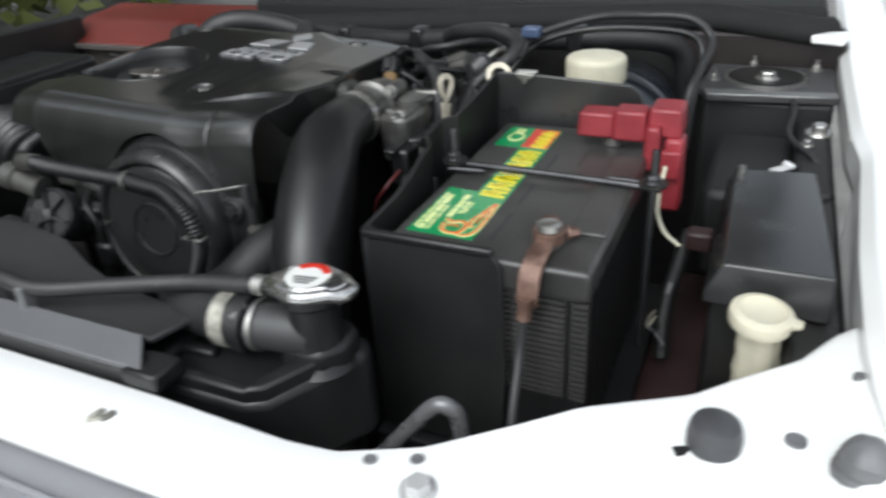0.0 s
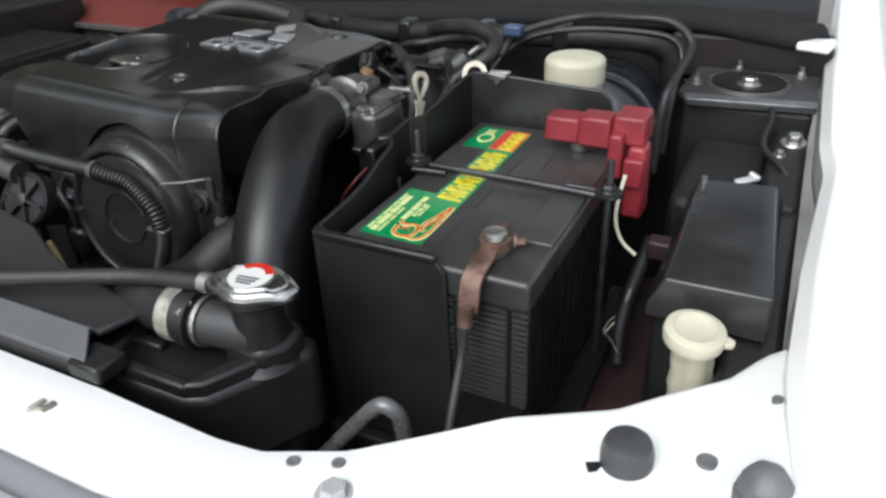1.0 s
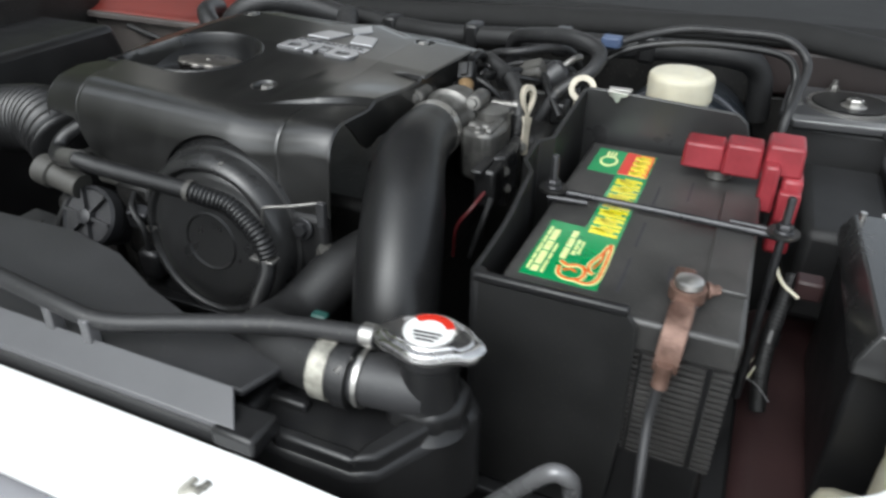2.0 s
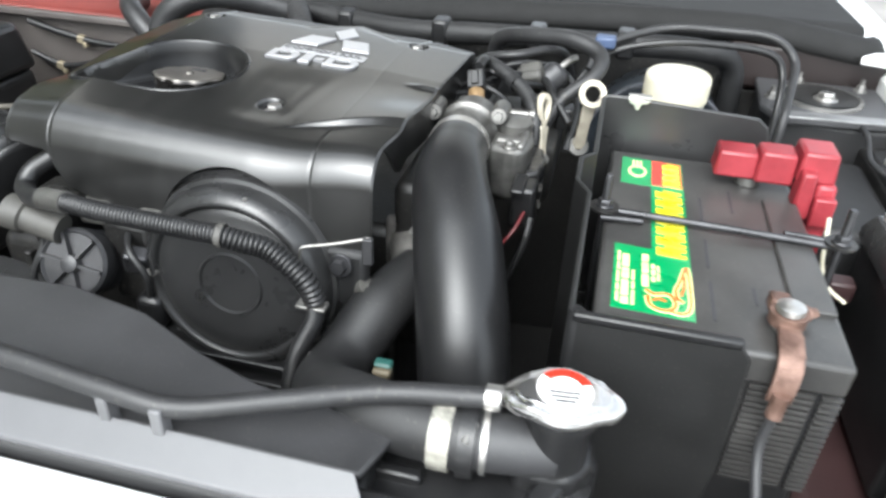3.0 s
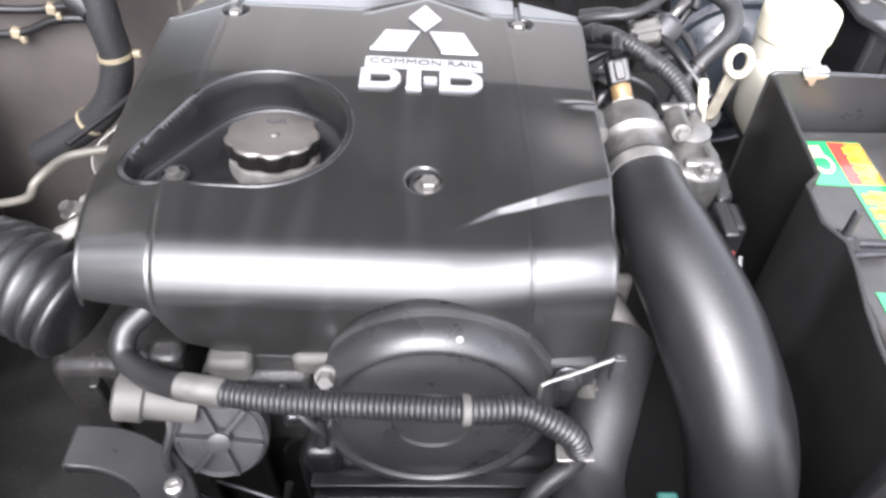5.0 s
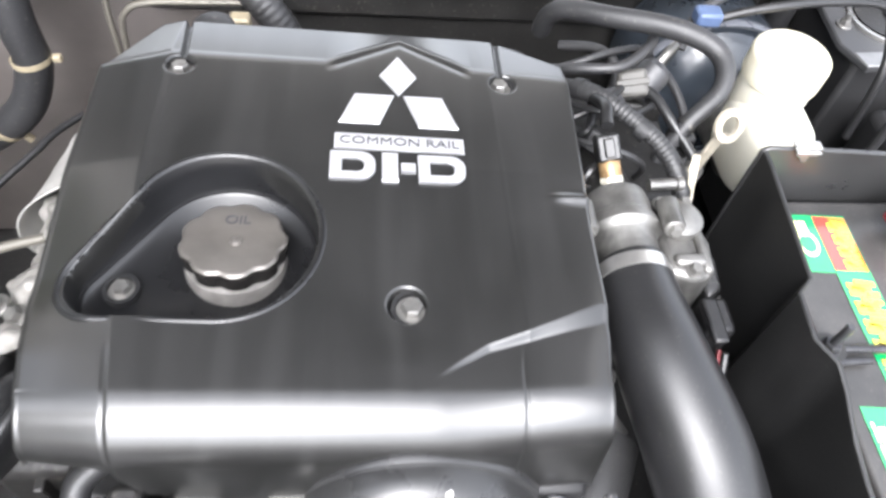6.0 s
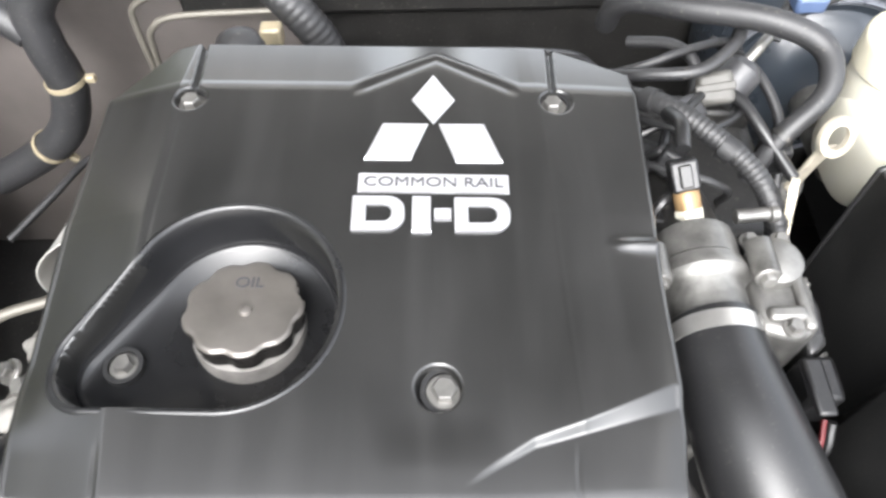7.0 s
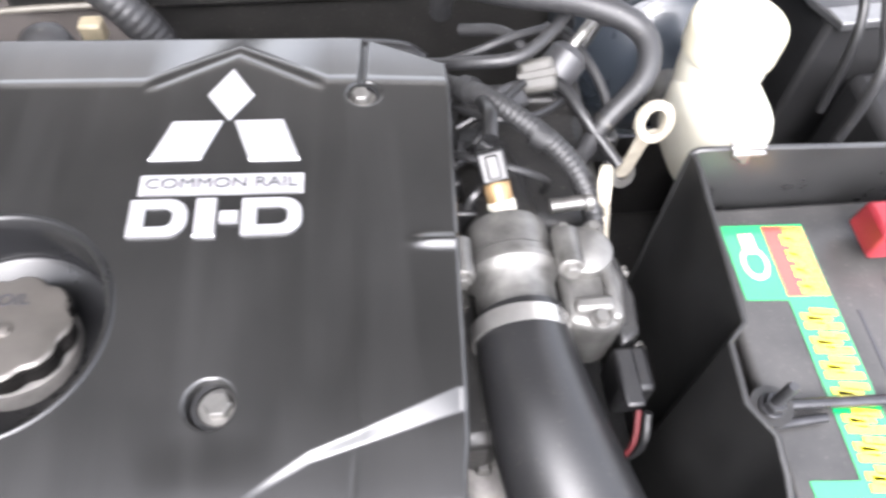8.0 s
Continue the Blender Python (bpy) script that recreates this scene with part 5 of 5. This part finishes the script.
relay = thing("relay_block", (0.31, 1.0, 0.85), "black relay housing behind the fuse box", "relay")
part("body", box(0.275, 0.36, 0.930, 1.12, 0.82, 0.925), MATTE, relay, "", 0.01)
part("bracket", box(0.362, 0.3975, 0.915, 1.13, 0.905, 0.941), MATTE, relay, "", 0.006)

part("bracket_bolt", hexbolt((0.384, 1.086, 0.941), (0, -0.1, 1), 0.0085, 0.013, flange=1.7), STEEL, relay, "bright plated bolt")
part("bracket_bolt", hexbolt((0.372, 1.045, 0.941), (0, -0.1, 1), 0.0045, 0.007), STEEL, relay)
part("lead", tube([(0.352, 1.150, 0.962), (0.356, 1.120, 0.956), (0.352, 1.080, 0.946), (0.358, 1.040, 0.946), (0.376, 1.005, 0.944), (0.392, 0.985, 0.930)], 0.0034, 10), DUSTYHOSE, relay, "thin dusty cable")

filler = thing("washer_filler", (0.343, 0.645, 0.86), "yellowed white washer bottle neck and cap", "washer filler")
wm = pose(0.3415, 0.652, 0.956, 6, 4, 0) @ Matrix.Diagonal((0.87, 0.87, 1, 1))
part("cap", lathe([(0.0185, -0.006), (0.0235, -0.003), (0.0245, 0.003), (0.0235, 0.0065), (0.0175, 0.0085), (0.0165, 0.0065), (0.015, 0.006), (0.0, 0.0065)], wm, 44), POLY, filler, "round snap cap")
part("cap_tab", prism([(0.019, -0.008), (0.030, -0.004), (0.031, 0.002), (0.019, 0.008)], 0.0, 0.005, wm), POLY, filler, "", 0.0015)
part("neck", lathe([(0.0215, -0.11), (0.0195, -0.062), (0.0180, -0.050), (0.0190, -0.042), (0.0165, -0.030), (0.0172, -0.022), (0.0165, -0.014), (0.018, -0.004)], pose(0.3415, 0.652, 0.956, 2, -5, 20) @ Matrix.Diagonal((0.87, 0.87, 1, 1)), 32, lobes=4, depth=0.0022), POLY, filler)
part("bottle", box(0.30, 0.385, 0.60, 0.68, 0.72, 0.85), POLY, filler, "", 0.015)

# ---- brake booster and reservoir ----
boost = thing("brake_booster", (0.14, 1.2, 0.85), "blue-black enamelled brake servo", "brake servo")
servo_axis = axis((0.121, 1.19, 0.876), (0, -1, 0.04))
part("drum", lathe([(0.094, -0.09), (0.0970, -0.010), (0.0970, 0.004), (0.0935, 0.006), (0.086, 0.004), (0.080, 0.012), (0.062, 0.026), (0.045, 0.031), (0.0, 0.032)], servo_axis, 56), BOOSTER, boost)
# The rim's paler grey paints in the glint on its curve.
part("rim", lathe([(0.0968, -0.004), (0.0988, -0.002), (0.0990, 0.005), (0.0976, 0.0085), (0.0955, 0.0075), (0.0950, 0.004)], servo_axis, 72), RIMGLINT, boost, "crimped rim, paler to paint in its glint")
part("master_cylinder", lathe([(0.022, 0.03), (0.022, 0.12), (0.016, 0.13)], servo_axis, 24), ALLOY, boost)
res = thing("brake_fluid_reservoir", (0.125, 1.09, 0.94), "white plastic brake fluid bottle with a large cap", "fluid reservoir")
rm = Matrix.Translation((0.123, 1.083, 0.998))
part("bottle", lathe([(0.0330, -0.050), (0.0345, -0.030), (0.0350, -0.012), (0.0345, 0.0)], rm, 40), POLYWHITE, res)
bm = bmesh.new()
solid(bm, [[(0.122 + 0.036 * f * (abs(math.cos(a)) ** 0.6) * math.copysign(1, math.cos(a)), 1.056 + 0.050 * f * (abs(math.sin(a)) ** 0.6) * math.copysign(1, math.sin(a)), z) for a in [2 * math.pi * k / 40 for k in range(40)]] for f, z in ((0.90, 0.895), (0.97, 0.905), (1.0, 0.925), (1.0, 0.945), (0.97, 0.957), (0.90, 0.966), (0.75, 0.972))])
part("tank", bm, POLYWHITE, res, "smooth white tank body", sharp=60)
part("cap", lathe([(0.0350, -0.008), (0.0374, -0.006), (0.0378, 0.016), (0.0368, 0.0205), (0.0335, 0.0235), (0.026, 0.0245), (0.0, 0.0250)], rm, 72, lobes=36, depth=0.0004), POLY, res, "cream screw cap")

# ---- pipes and hoses at the bulkhead ----
pipes = thing("brake_pipe", (0.15, 1.13, 1.0), "black coated rigid pipe looping over the servo", "pipe", "pipes over the servo")
part("pipe_wall", tube([(0.018, 1.095, 1.010), (0.035, 1.118, 1.035), (0.103, 1.150, 1.053), (0.17, 1.140, 1.059), (0.225, 1.137, 1.057), (0.252, 1.128, 1.035), (0.247, 1.085, 1.01), (0.240, 1.05, 0.985), (0.238, 1.045, 0.90)], 0.0049, 12), DUSTYHOSE, pipes)
pipes = thing("brake_pipe", (0.15, 1.13, 1.0), "black coated rigid pipe looping over the servo", "pipe", "pipes over the servo")
part("pipe_wall", tube([(0.0, 1.09, 0.98), (0.022, 1.105, 1.012), (0.054, 1.113, 1.033), (0.115, 1.118, 1.046), (0.185, 1.130, 1.045), (0.228, 1.134, 1.038), (0.243, 1.128, 1.018), (0.242, 1.10, 0.985), (0.240, 1.085, 0.91)], 0.0043, 12), RUBBER, pipes)
part("pipe_clip", box(0.022, 0.046, 1.092, 1.110, 1.036, 1.050), BLUECLIP, pipes, "blue plastic clip", 0.003)

vac = thing("vacuum_hose", (-0.04, 1.08, 1.0), "thick black rubber hose bending over the manifold", "hose")
part("hose_wall", tube([(-0.104, 1.150, 0.985), (-0.103, 1.138, 1.010), (-0.092, 1.122, 1.030), (-0.060, 1.096, 1.042), (-0.006, 1.070, 1.050), (0.030, 1.050, 1.042), (0.030, 1.020, 1.028), (0.0, 0.998, 1.005), (-0.02, 0.985, 0.97)], 0.0090, 16, radii=[0.0095, 0.0095, 0.0095, 0.0095, 0.0095, 0.009, 0.0082, 0.0075, 0.007]), DUSTYHOSE, vac)
part("hose_clamp", ring((0.0, 0.998, 1.005), (0.75, 0.4, 0.6), 0.0078, 0.0010, 0.005), DARK, vac)

harness = thing("wiring_harness", (-0.05, 0.99, 1.0), "taped black wiring harness beside the cover", "wiring")
part("trunk", tube([(-0.125, 1.055, 1.0), (-0.107, 1.028, 1.018), (-0.084, 0.997, 1.034), (-0.040, 0.957, 1.022), (-0.022, 0.925, 1.0), (-0.022, 0.91, 0.96)], 0.0078, 14, 12, ripple=0.0005, pitch=0.0042), HOSEDULL, harness)
for c, d in (((-0.097, 1.0145, 1.0275), (-0.5, 0.7, -0.4)), ((-0.053, 0.968, 1.0265), (-0.7, 0.6, 0.2))):
    part("tape_band", ring(c, d, 0.0080, 0.0010, 0.010), MATTE, harness)
part("branch", tube([(-0.118, 0.985, 1.000), (-0.100, 0.955, 1.024), (-0.070, 0.945, 1.022), (-0.048, 0.952, 1.0), (-0.045, 0.965, 0.97)], 0.0026, 8), HOSEDULL, harness)
part("branch", tube([(-0.115, 1.02, 1.010), (-0.085, 0.985, 1.030), (-0.058, 0.992, 1.020), (-0.030, 1.015, 1.010), (-0.015, 1.05, 0.99)], 0.0030, 8), RUBBER, harness)
part("branch", tube([(-0.09, 1.0, 1.032), (-0.088, 0.975, 1.045), (-0.09, 0.955, 1.043)], 0.005, 10), RUBBER, harness)
part("branch", tube([(-0.125, 1.065, 1.005), (-0.095, 1.04, 1.028), (-0.06, 1.035, 1.036), (-0.03, 1.06, 1.038), (-0.012, 1.095, 1.025), (0.0, 1.12, 0.99)], 0.0048, 10), DUSTYHOSE, harness)
part("branch", tube([(0.01, 0.975, 0.985), (-0.012, 1.0, 1.005), (-0.024, 1.025, 1.012), (-0.034, 1.04, 1.010)], 0.0045, 10), RUBBER, harness)
part("branch", tube([(-0.105, 1.0, 1.005), (-0.075, 1.01, 1.018), (-0.055, 1.03, 1.016)], 0.0035, 10), RUBBER, harness)
part("connector", box(-0.012, 0.012, -0.010, 0.010, -0.011, 0.011, pose(-0.068, 1.020, 1.008, 25, 15, 35)), SHROUD, harness, "dusty grey wiring plug", 0.003)
part("connector", box(-0.010, 0.010, -0.008, 0.008, -0.010, 0.010, pose(-0.088, 0.972, 1.010, 15, 30, 60)), BLACK, harness, "", 0.003)
part("connector", box(-0.006, 0.012, 0.99, 1.015, 0.97, 0.995), BLACK, harness, "", 0.003)

bundle = thing("bulkhead_loom", (-0.2, 1.26, 0.97), "thick black taped loom along the bulkhead", "wiring")
part("trunk", tube([(-0.64, 1.33, 0.93), (-0.60, 1.325, 0.965), (-0.457, 1.305, 0.988), (-0.355, 1.28, 0.987), (-0.25, 1.25, 0.99), (-0.12, 1.235, 1.0), (0.02, 1.23, 1.005), (0.16, 1.235, 1.008), (0.205, 1.255, 0.985), (0.215, 1.265, 0.92)], 0.0155, 16), MATTE, bundle)
for cx, cy, cz in ((-0.355, 1.275, 0.985), (-0.2, 1.243, 0.995), (-0.06, 1.231, 1.003), (0.06, 1.23, 1.008)):
    part("loom_clip", box(cx - 0.012, cx + 0.012, cy - 0.018, cy + 0.018, cz - 0.018, cz + 0.019), BLACK, bundle, "", 0.005)

heater = thing("heater_hose", (-0.62, 1.24, 0.8), "black heater hose with plated spring clamps", "hose", "heater hoses")
part("hose_wall", tube([(-0.44, 1.285, 0.985), (-0.50, 1.262, 1.006), (-0.555, 1.235, 1.015), (-0.600, 1.215, 1.002), (-0.632, 1.208, 0.970), (-0.637, 1.203, 0.930), (-0.637, 1.20, 0.88), (-0.664, 1.2, 0.82), (-0.712, 1.2, 0.776), (-0.79, 1.2, 0.729)], 0.0195, 18), DUSTYHOSE, heater)
for c, d in (((-0.6365, 1.20, 0.887), (-0.05, 0.05, 1)), ((-0.700, 1.2, 0.786), (0.75, 0, 0.65))):
    clamp_band = part("spring_clamp", ring(c, d, 0.0197, 0.0014, 0.006), TANCLIP, heater, "yellowed plated clamp")
    part("clamp_ear", box(0.022, 0.032, -0.004, 0.004, -0.004, 0.004, axis(c, d)), TANCLIP, clamp_band, "", 0.0015)
part("hose_branch", tube([(-0.735, 1.305, 0.975), (-0.715, 1.25, 0.982), (-0.680, 1.215, 0.972), (-0.645, 1.203, 0.945)], 0.0165, 18), DUSTYHOSE, heater)
heater = thing("heater_hose", (-0.38, 1.2, 0.85), "black heater hose with plated spring clamps", "hose", "heater hoses")
part("hose_wall", tube([(-0.43, 1.26, 1.0), (-0.404, 1.215, 0.985), (-0.378, 1.2, 0.960), (-0.359, 1.195, 0.925), (-0.35, 1.185, 0.87)], 0.0175, 18, 10, ripple=0.0008, pitch=0.007), DUSTYHOSE, heater)
part("clip_block", box(-0.414, -0.394, 1.170, 1.186, 0.948, 0.968), TANCLIP, heater, "pale yellow clip", 0.003)

for k, pts in enumerate(([(-0.535, 1.20, 0.86), (-0.531, 1.20, 0.925), (-0.523, 1.20, 0.950), (-0.495, 1.20, 0.963), (-0.40, 1.20, 0.967)], [(-0.548, 1.215, 0.86), (-0.546, 1.215, 0.94), (-0.538, 1.215, 0.965), (-0.505, 1.215, 0.978), (-0.44, 1.215, 0.99)], [(-0.52, 1.10, 0.925), (-0.555, 1.053, 0.93), (-0.572, 1.019, 0.93), (-0.600, 0.974, 0.925)])):
    ob = thing("fuel_pipe", pts[0], "thin dull steel pipe behind the engine", "pipe", "thin pipes behind the engine")
    part("pipe_wall", tube(pts, 0.0034, 10), RUBBER if k == 2 else DULLPIPE, ob)
boss = thing("coolant_cap", (-0.416, 1.12, 0.98), "dusty dark domed plug behind the engine cover", "plug")
part("dome", lathe([(0.022, -0.05), (0.022, -0.008), (0.018, 0.004), (0.009, 0.010), (0.0, 0.011)], Matrix.Translation((-0.416, 1.118, 0.998)), 24), DUSTYHOSE, boss)
for pts, clips in (([(-0.95, 1.285, 0.925), (-0.89, 1.284, 0.912), (-0.83, 1.284, 0.902), (-0.77, 1.284, 0.900), (-0.72, 1.284, 0.906), (-0.66, 1.28, 0.915)], ((-0.85, 0.905), (-0.74, 0.903))), ([(-0.96, 1.285, 0.87), (-0.90, 1.285, 0.852), (-0.84, 1.285, 0.862), (-0.79, 1.285, 0.868), (-0.74, 1.285, 0.886), (-0.69, 1.285, 0.888)], ((-0.905, 0.853), (-0.80, 0.868)))):
    ob = thing("wall_cable", pts[0], "thin black cable clipped to the brown bulkhead", "cable", "cables clipped to the bulkhead")
    part("sheath", tube(pts, 0.0055, 10), RUBBER, ob)
    for cx, cz in clips:
        bm = box(-0.006, 0.006, -0.007, 0.006, -0.007, 0.006, pose(cx, 1.284, cz, 0, 15, 10))
        box(-0.002, 0.006, -0.006, 0.004, -0.015, -0.005, pose(cx + 0.003, 1.284, cz, 0, -10, 0), bm)
        part("cable_clip", bm, TANCLIP, ob, "yellowed plastic clip", 0.002)

rail = thing("fuel_rail", (-0.22, 1.12, 0.95), "black fuel rail behind the engine cover", "fuel rail")
part("rail_body", tube([(-0.33, 1.10, 0.985), (-0.25, 1.10, 0.990), (-0.15, 1.095, 0.990), (-0.125, 1.09, 0.98)], 0.012, 14), BLACK, rail)
for pts, r in (([(-0.09, 1.12, 0.99), (-0.06, 1.10, 1.003), (-0.045, 1.075, 1.0), (-0.05, 1.05, 0.97)], 0.005), ([(-0.02, 1.12, 0.99), (0.0, 1.075, 1.0), (0.014, 1.03, 0.985), (0.01, 0.98, 0.95)], 0.004), ([(-0.115, 1.085, 0.985), (-0.085, 1.075, 1.006), (-0.05, 1.085, 1.012), (-0.01, 1.105, 1.0), (0.01, 1.11, 0.97)], 0.0035)):
    ob = thing("small_cable", pts[0], "thin dusty black cable behind the throttle body", "cable", "cables behind the throttle body")
    part("cable_sheath", tube(pts, r, 10), DUSTYHOSE, ob)
valve = thing("solenoid_valve", (-0.04, 1.05, 0.98), "pale grey solenoid valve with a square plug", "valve")
part("valve_body", lathe([(0.014, -0.020), (0.016, -0.004), (0.016, 0.010), (0.011, 0.016)], axis((-0.022, 1.055, 1.006), (0.6, 0.5, 0.5)), 20), PUMPGREY, valve)
part("valve_plug", box(-0.013, 0.013, -0.012, 0.012, -0.006, 0.018, axis((-0.040, 1.043, 1.008), (-0.3, -0.6, 0.75))), PALEPLUG, valve, "pale grey square plug", 0.004)
part("plug_rib", box(-0.014, 0.014, -0.003, 0.003, -0.004, 0.0195, axis((-0.040, 1.043, 1.008), (-0.3, -0.6, 0.75))), PALEPLUG, valve, "", 0.001)
part("valve_nozzle", tube([(-0.016, 1.062, 1.014), (-0.004, 1.072, 1.024), (0.004, 1.080, 1.026)], 0.0042, 10), OLDSTEEL, valve)
part("valve_foot", box(-0.05, -0.005, 1.035, 1.075, 0.965, 0.992), DARK, valve, "", 0.004)
for (x, y, z), d in (((-0.105, 0.985, 0.99), (0.3, -0.3, 1)), ((-0.112, 0.955, 0.985), (-0.2, 0.1, 1)), ((-0.108, 0.925, 0.99), (0.1, 0.2, 1))):
    ob = thing("injector_plug", (x, y, z), "small black injector plug beside the cover", "plug", "injector plugs")
    part("plug_shell", box(-0.008, 0.008, -0.006, 0.006, -0.004, 0.018, axis((x, y, z), d)), BLACK, ob, "", 0.002)
    part("plug_boot", tube([Vector((x, y, z)) + Vector(d).normalized() * 0.016, Vector((x, y, z)) + Vector(d).normalized() * 0.026 + Vector((0.006, 0.004, 0)), (x + 0.022, y + 0.022, z + 0.02)], 0.0035, 8), RUBBER, ob)
loom = thing("battery_loom", (0.262, 0.81, 0.79), "black corrugated conduit beside the battery", "cable conduit")
part("conduit", tube([(0.272, 0.880, 0.90), (0.268, 0.860, 0.880), (0.263, 0.835, 0.855), (0.262, 0.812, 0.830), (0.266, 0.795, 0.80)], 0.0075, 14, 10, ripple=0.0006, pitch=0.004), MATTE, loom, sharp=70)
part("tape_band", ring((0.263, 0.835, 0.855), (0.1, 0.6, 0.7), 0.0078, 0.0012, 0.012), RUBBER, loom)
holder = thing("fuse_holder", (0.29, 0.86, 0.89), "small dark red inline fuse holder", "fuse holder")
part("holder_body", box(0.272, 0.296, 0.845, 0.865, 0.895, 0.915), WINE, holder, "", 0.003)
part("holder_lead", tube([(0.284, 0.864, 0.90), (0.282, 0.88, 0.89), (0.276, 0.89, 0.85)], 0.0025, 8), RUBBER, holder)

# ---- exhaust side ----
shield = thing("exhaust_heat_shield", (-0.52, 0.93, 0.90), "stained pale metal heat shield beside the cover", "heat shield")


def g_shield(u, v):
    """Arched sheet that flares towards its front lip."""
    flare = 1 - smooth01(u / 0.9)
    lip = np.exp(-(u / 0.05) ** 2)
    y = 0.945 + u * 0.068 - 0.020 * np.cos(v * 2.2) * (1 - u)
    a = np.radians(-25 + 160 * v)
    wide, high = 0.047 + 0.014 * flare + 0.002 * lip, 0.044 + 0.006 * flare + 0.002 * lip
    dent = 0.0018 * np.sin(9 * u + 5 * v) * np.sin(7 * v)
    return -0.492 - (wide + dent) * np.cos(a), y, 0.930 + (high + dent) * np.sin(a)


sheet("shield_skin", g_shield, 40, 40, SHIELDPALE, shield, 0.0015, "smooth pale arched sheet")


def g_lower_skin(u, v):
    """Crumpled lower sheet, lumpy over the manifold's ports."""
    y = 0.795 + u * 0.175
    a = np.radians(-20 + 160 * v)
    crush = 0.0055 * np.sin(u * 21 + 5 * v) * np.sin(v * 8 + 7 * u) + 0.0025 * np.sin(47 * u + 13 * v) * np.sin(31 * v - 12 * u)
    ports = 0.005 * np.cos(u * 2 * np.pi * 2.5)
    r = 0.046 + 0.014 * smooth01((0.45 - u) / 0.4) + ports + crush
    return -0.492 - r * np.cos(a), y, 0.926 + 0.92 * r * np.sin(a)


sheet("lower_skin", g_lower_skin, 90, 44, HEATSHIELD, shield, 0.0015, "crumpled stained lower sheet")
for bx, by, bz in ((-0.512, 0.825, 0.976), (-0.535, 0.842, 0.962), (-0.507, 0.905, 0.968)):
    part("shield_bolt", hexbolt((bx, by, bz), (-0.4, -0.2, 1), 0.006, 0.009), OLDSTEEL, shield)

duct = thing("air_duct", (-0.58, 0.78, 0.9), "ribbed black rubber air duct", "air duct")
part("bellows", tube([(-0.500, 0.752, 0.945), (-0.53, 0.765, 0.955), (-0.58, 0.785, 0.955), (-0.66, 0.80, 0.94), (-0.78, 0.80, 0.92)], 0.042, 28, 8, ripple=0.006, pitch=0.0125), RUBBER, duct, sharp=80)
bracket = thing("pipe_bracket", (-0.52, 0.82, 0.96), "bent dull steel bracket", "bracket")
part("rod", tube([(-0.62, 0.83, 0.975), (-0.56, 0.83, 0.985), (-0.545, 0.835, 1.0), (-0.53, 0.86, 1.003), (-0.50, 0.875, 1.0)], 0.0036, 10), DULLPIPE, bracket)

airbox = thing("air_cleaner", (-0.955, 0.88, 0.62), "black plastic air cleaner box", "air cleaner")
part("box_body", box(-1.065, -0.875, 0.62, 1.195, 0.62, 0.88), BLACK, airbox, "", 0.015, 3)
part("box_lid", box(-1.07, -0.87, 0.615, 1.20, 0.88, 0.955, taper=0.012), BLACK, airbox, "", 0.012, 3)

hook = thing("bonnet_stay_hook", (0.11, 0.585, 0.80), "curved grey hook pipe beside the radiator", "pipe")
part("pipe_wall", tube([(0.035, 0.560, 0.760), (0.072, 0.572, 0.808), (0.104, 0.575, 0.850), (0.121, 0.576, 0.871), (0.130, 0.577, 0.877), (0.138, 0.579, 0.873), (0.1415, 0.582, 0.862), (0.142, 0.585, 0.83), (0.142, 0.585, 0.76)], 0.0068, 14), HOOKGREY, hook)
wires = thing("wire_tails", (0.255, 0.80, 0.79), "thin loose wires beside the battery", "wiring")
for k, (a, b, c, m_) in enumerate((((0.256, 0.833, 0.832), (0.251, 0.815, 0.836), (0.248, 0.800, 0.832), BRASSY), ((0.262, 0.83, 0.830), (0.256, 0.812, 0.836), (0.250, 0.795, 0.832), POLY), ((0.250, 0.796, 0.832), (0.258, 0.785, 0.836), (0.270, 0.771, 0.832), GREYPLASTIC))):
    part("wire", tube([a, b, c], 0.0008, 8, 6), m_, wires)
sticker = thing("tape_tag", (-0.09, 0.62, 0.90), "teal and tan tape tag near the radiator hose", "tag")
part("band", box(-0.096, -0.082, 0.621, 0.630, 0.912, 0.916), TEAL, sticker, "", 0.002)
part("band", box(-0.096, -0.082, 0.617, 0.627, 0.905, 0.912), TAN, sticker, "tan tape", 0.002)
dip = thing("dipstick", (-0.283, 0.618, 0.86), "pale yellow plastic dipstick handle behind the shroud", "dipstick")
part("handle", tube([(-0.298, 0.625, 0.860), (-0.300, 0.625, 0.880), (-0.303, 0.625, 0.894), (-0.306, 0.625, 0.906)], 0.0048, 12, 6, flat=0.55, radii=[0.0050, 0.0048, 0.0042, 0.0028]), CREAMPLASTIC, dip)
part("rod", tube([(-0.298, 0.625, 0.862), (-0.296, 0.640, 0.82), (-0.294, 0.645, 0.76)], 0.0022, 8), DULLPIPE, dip)
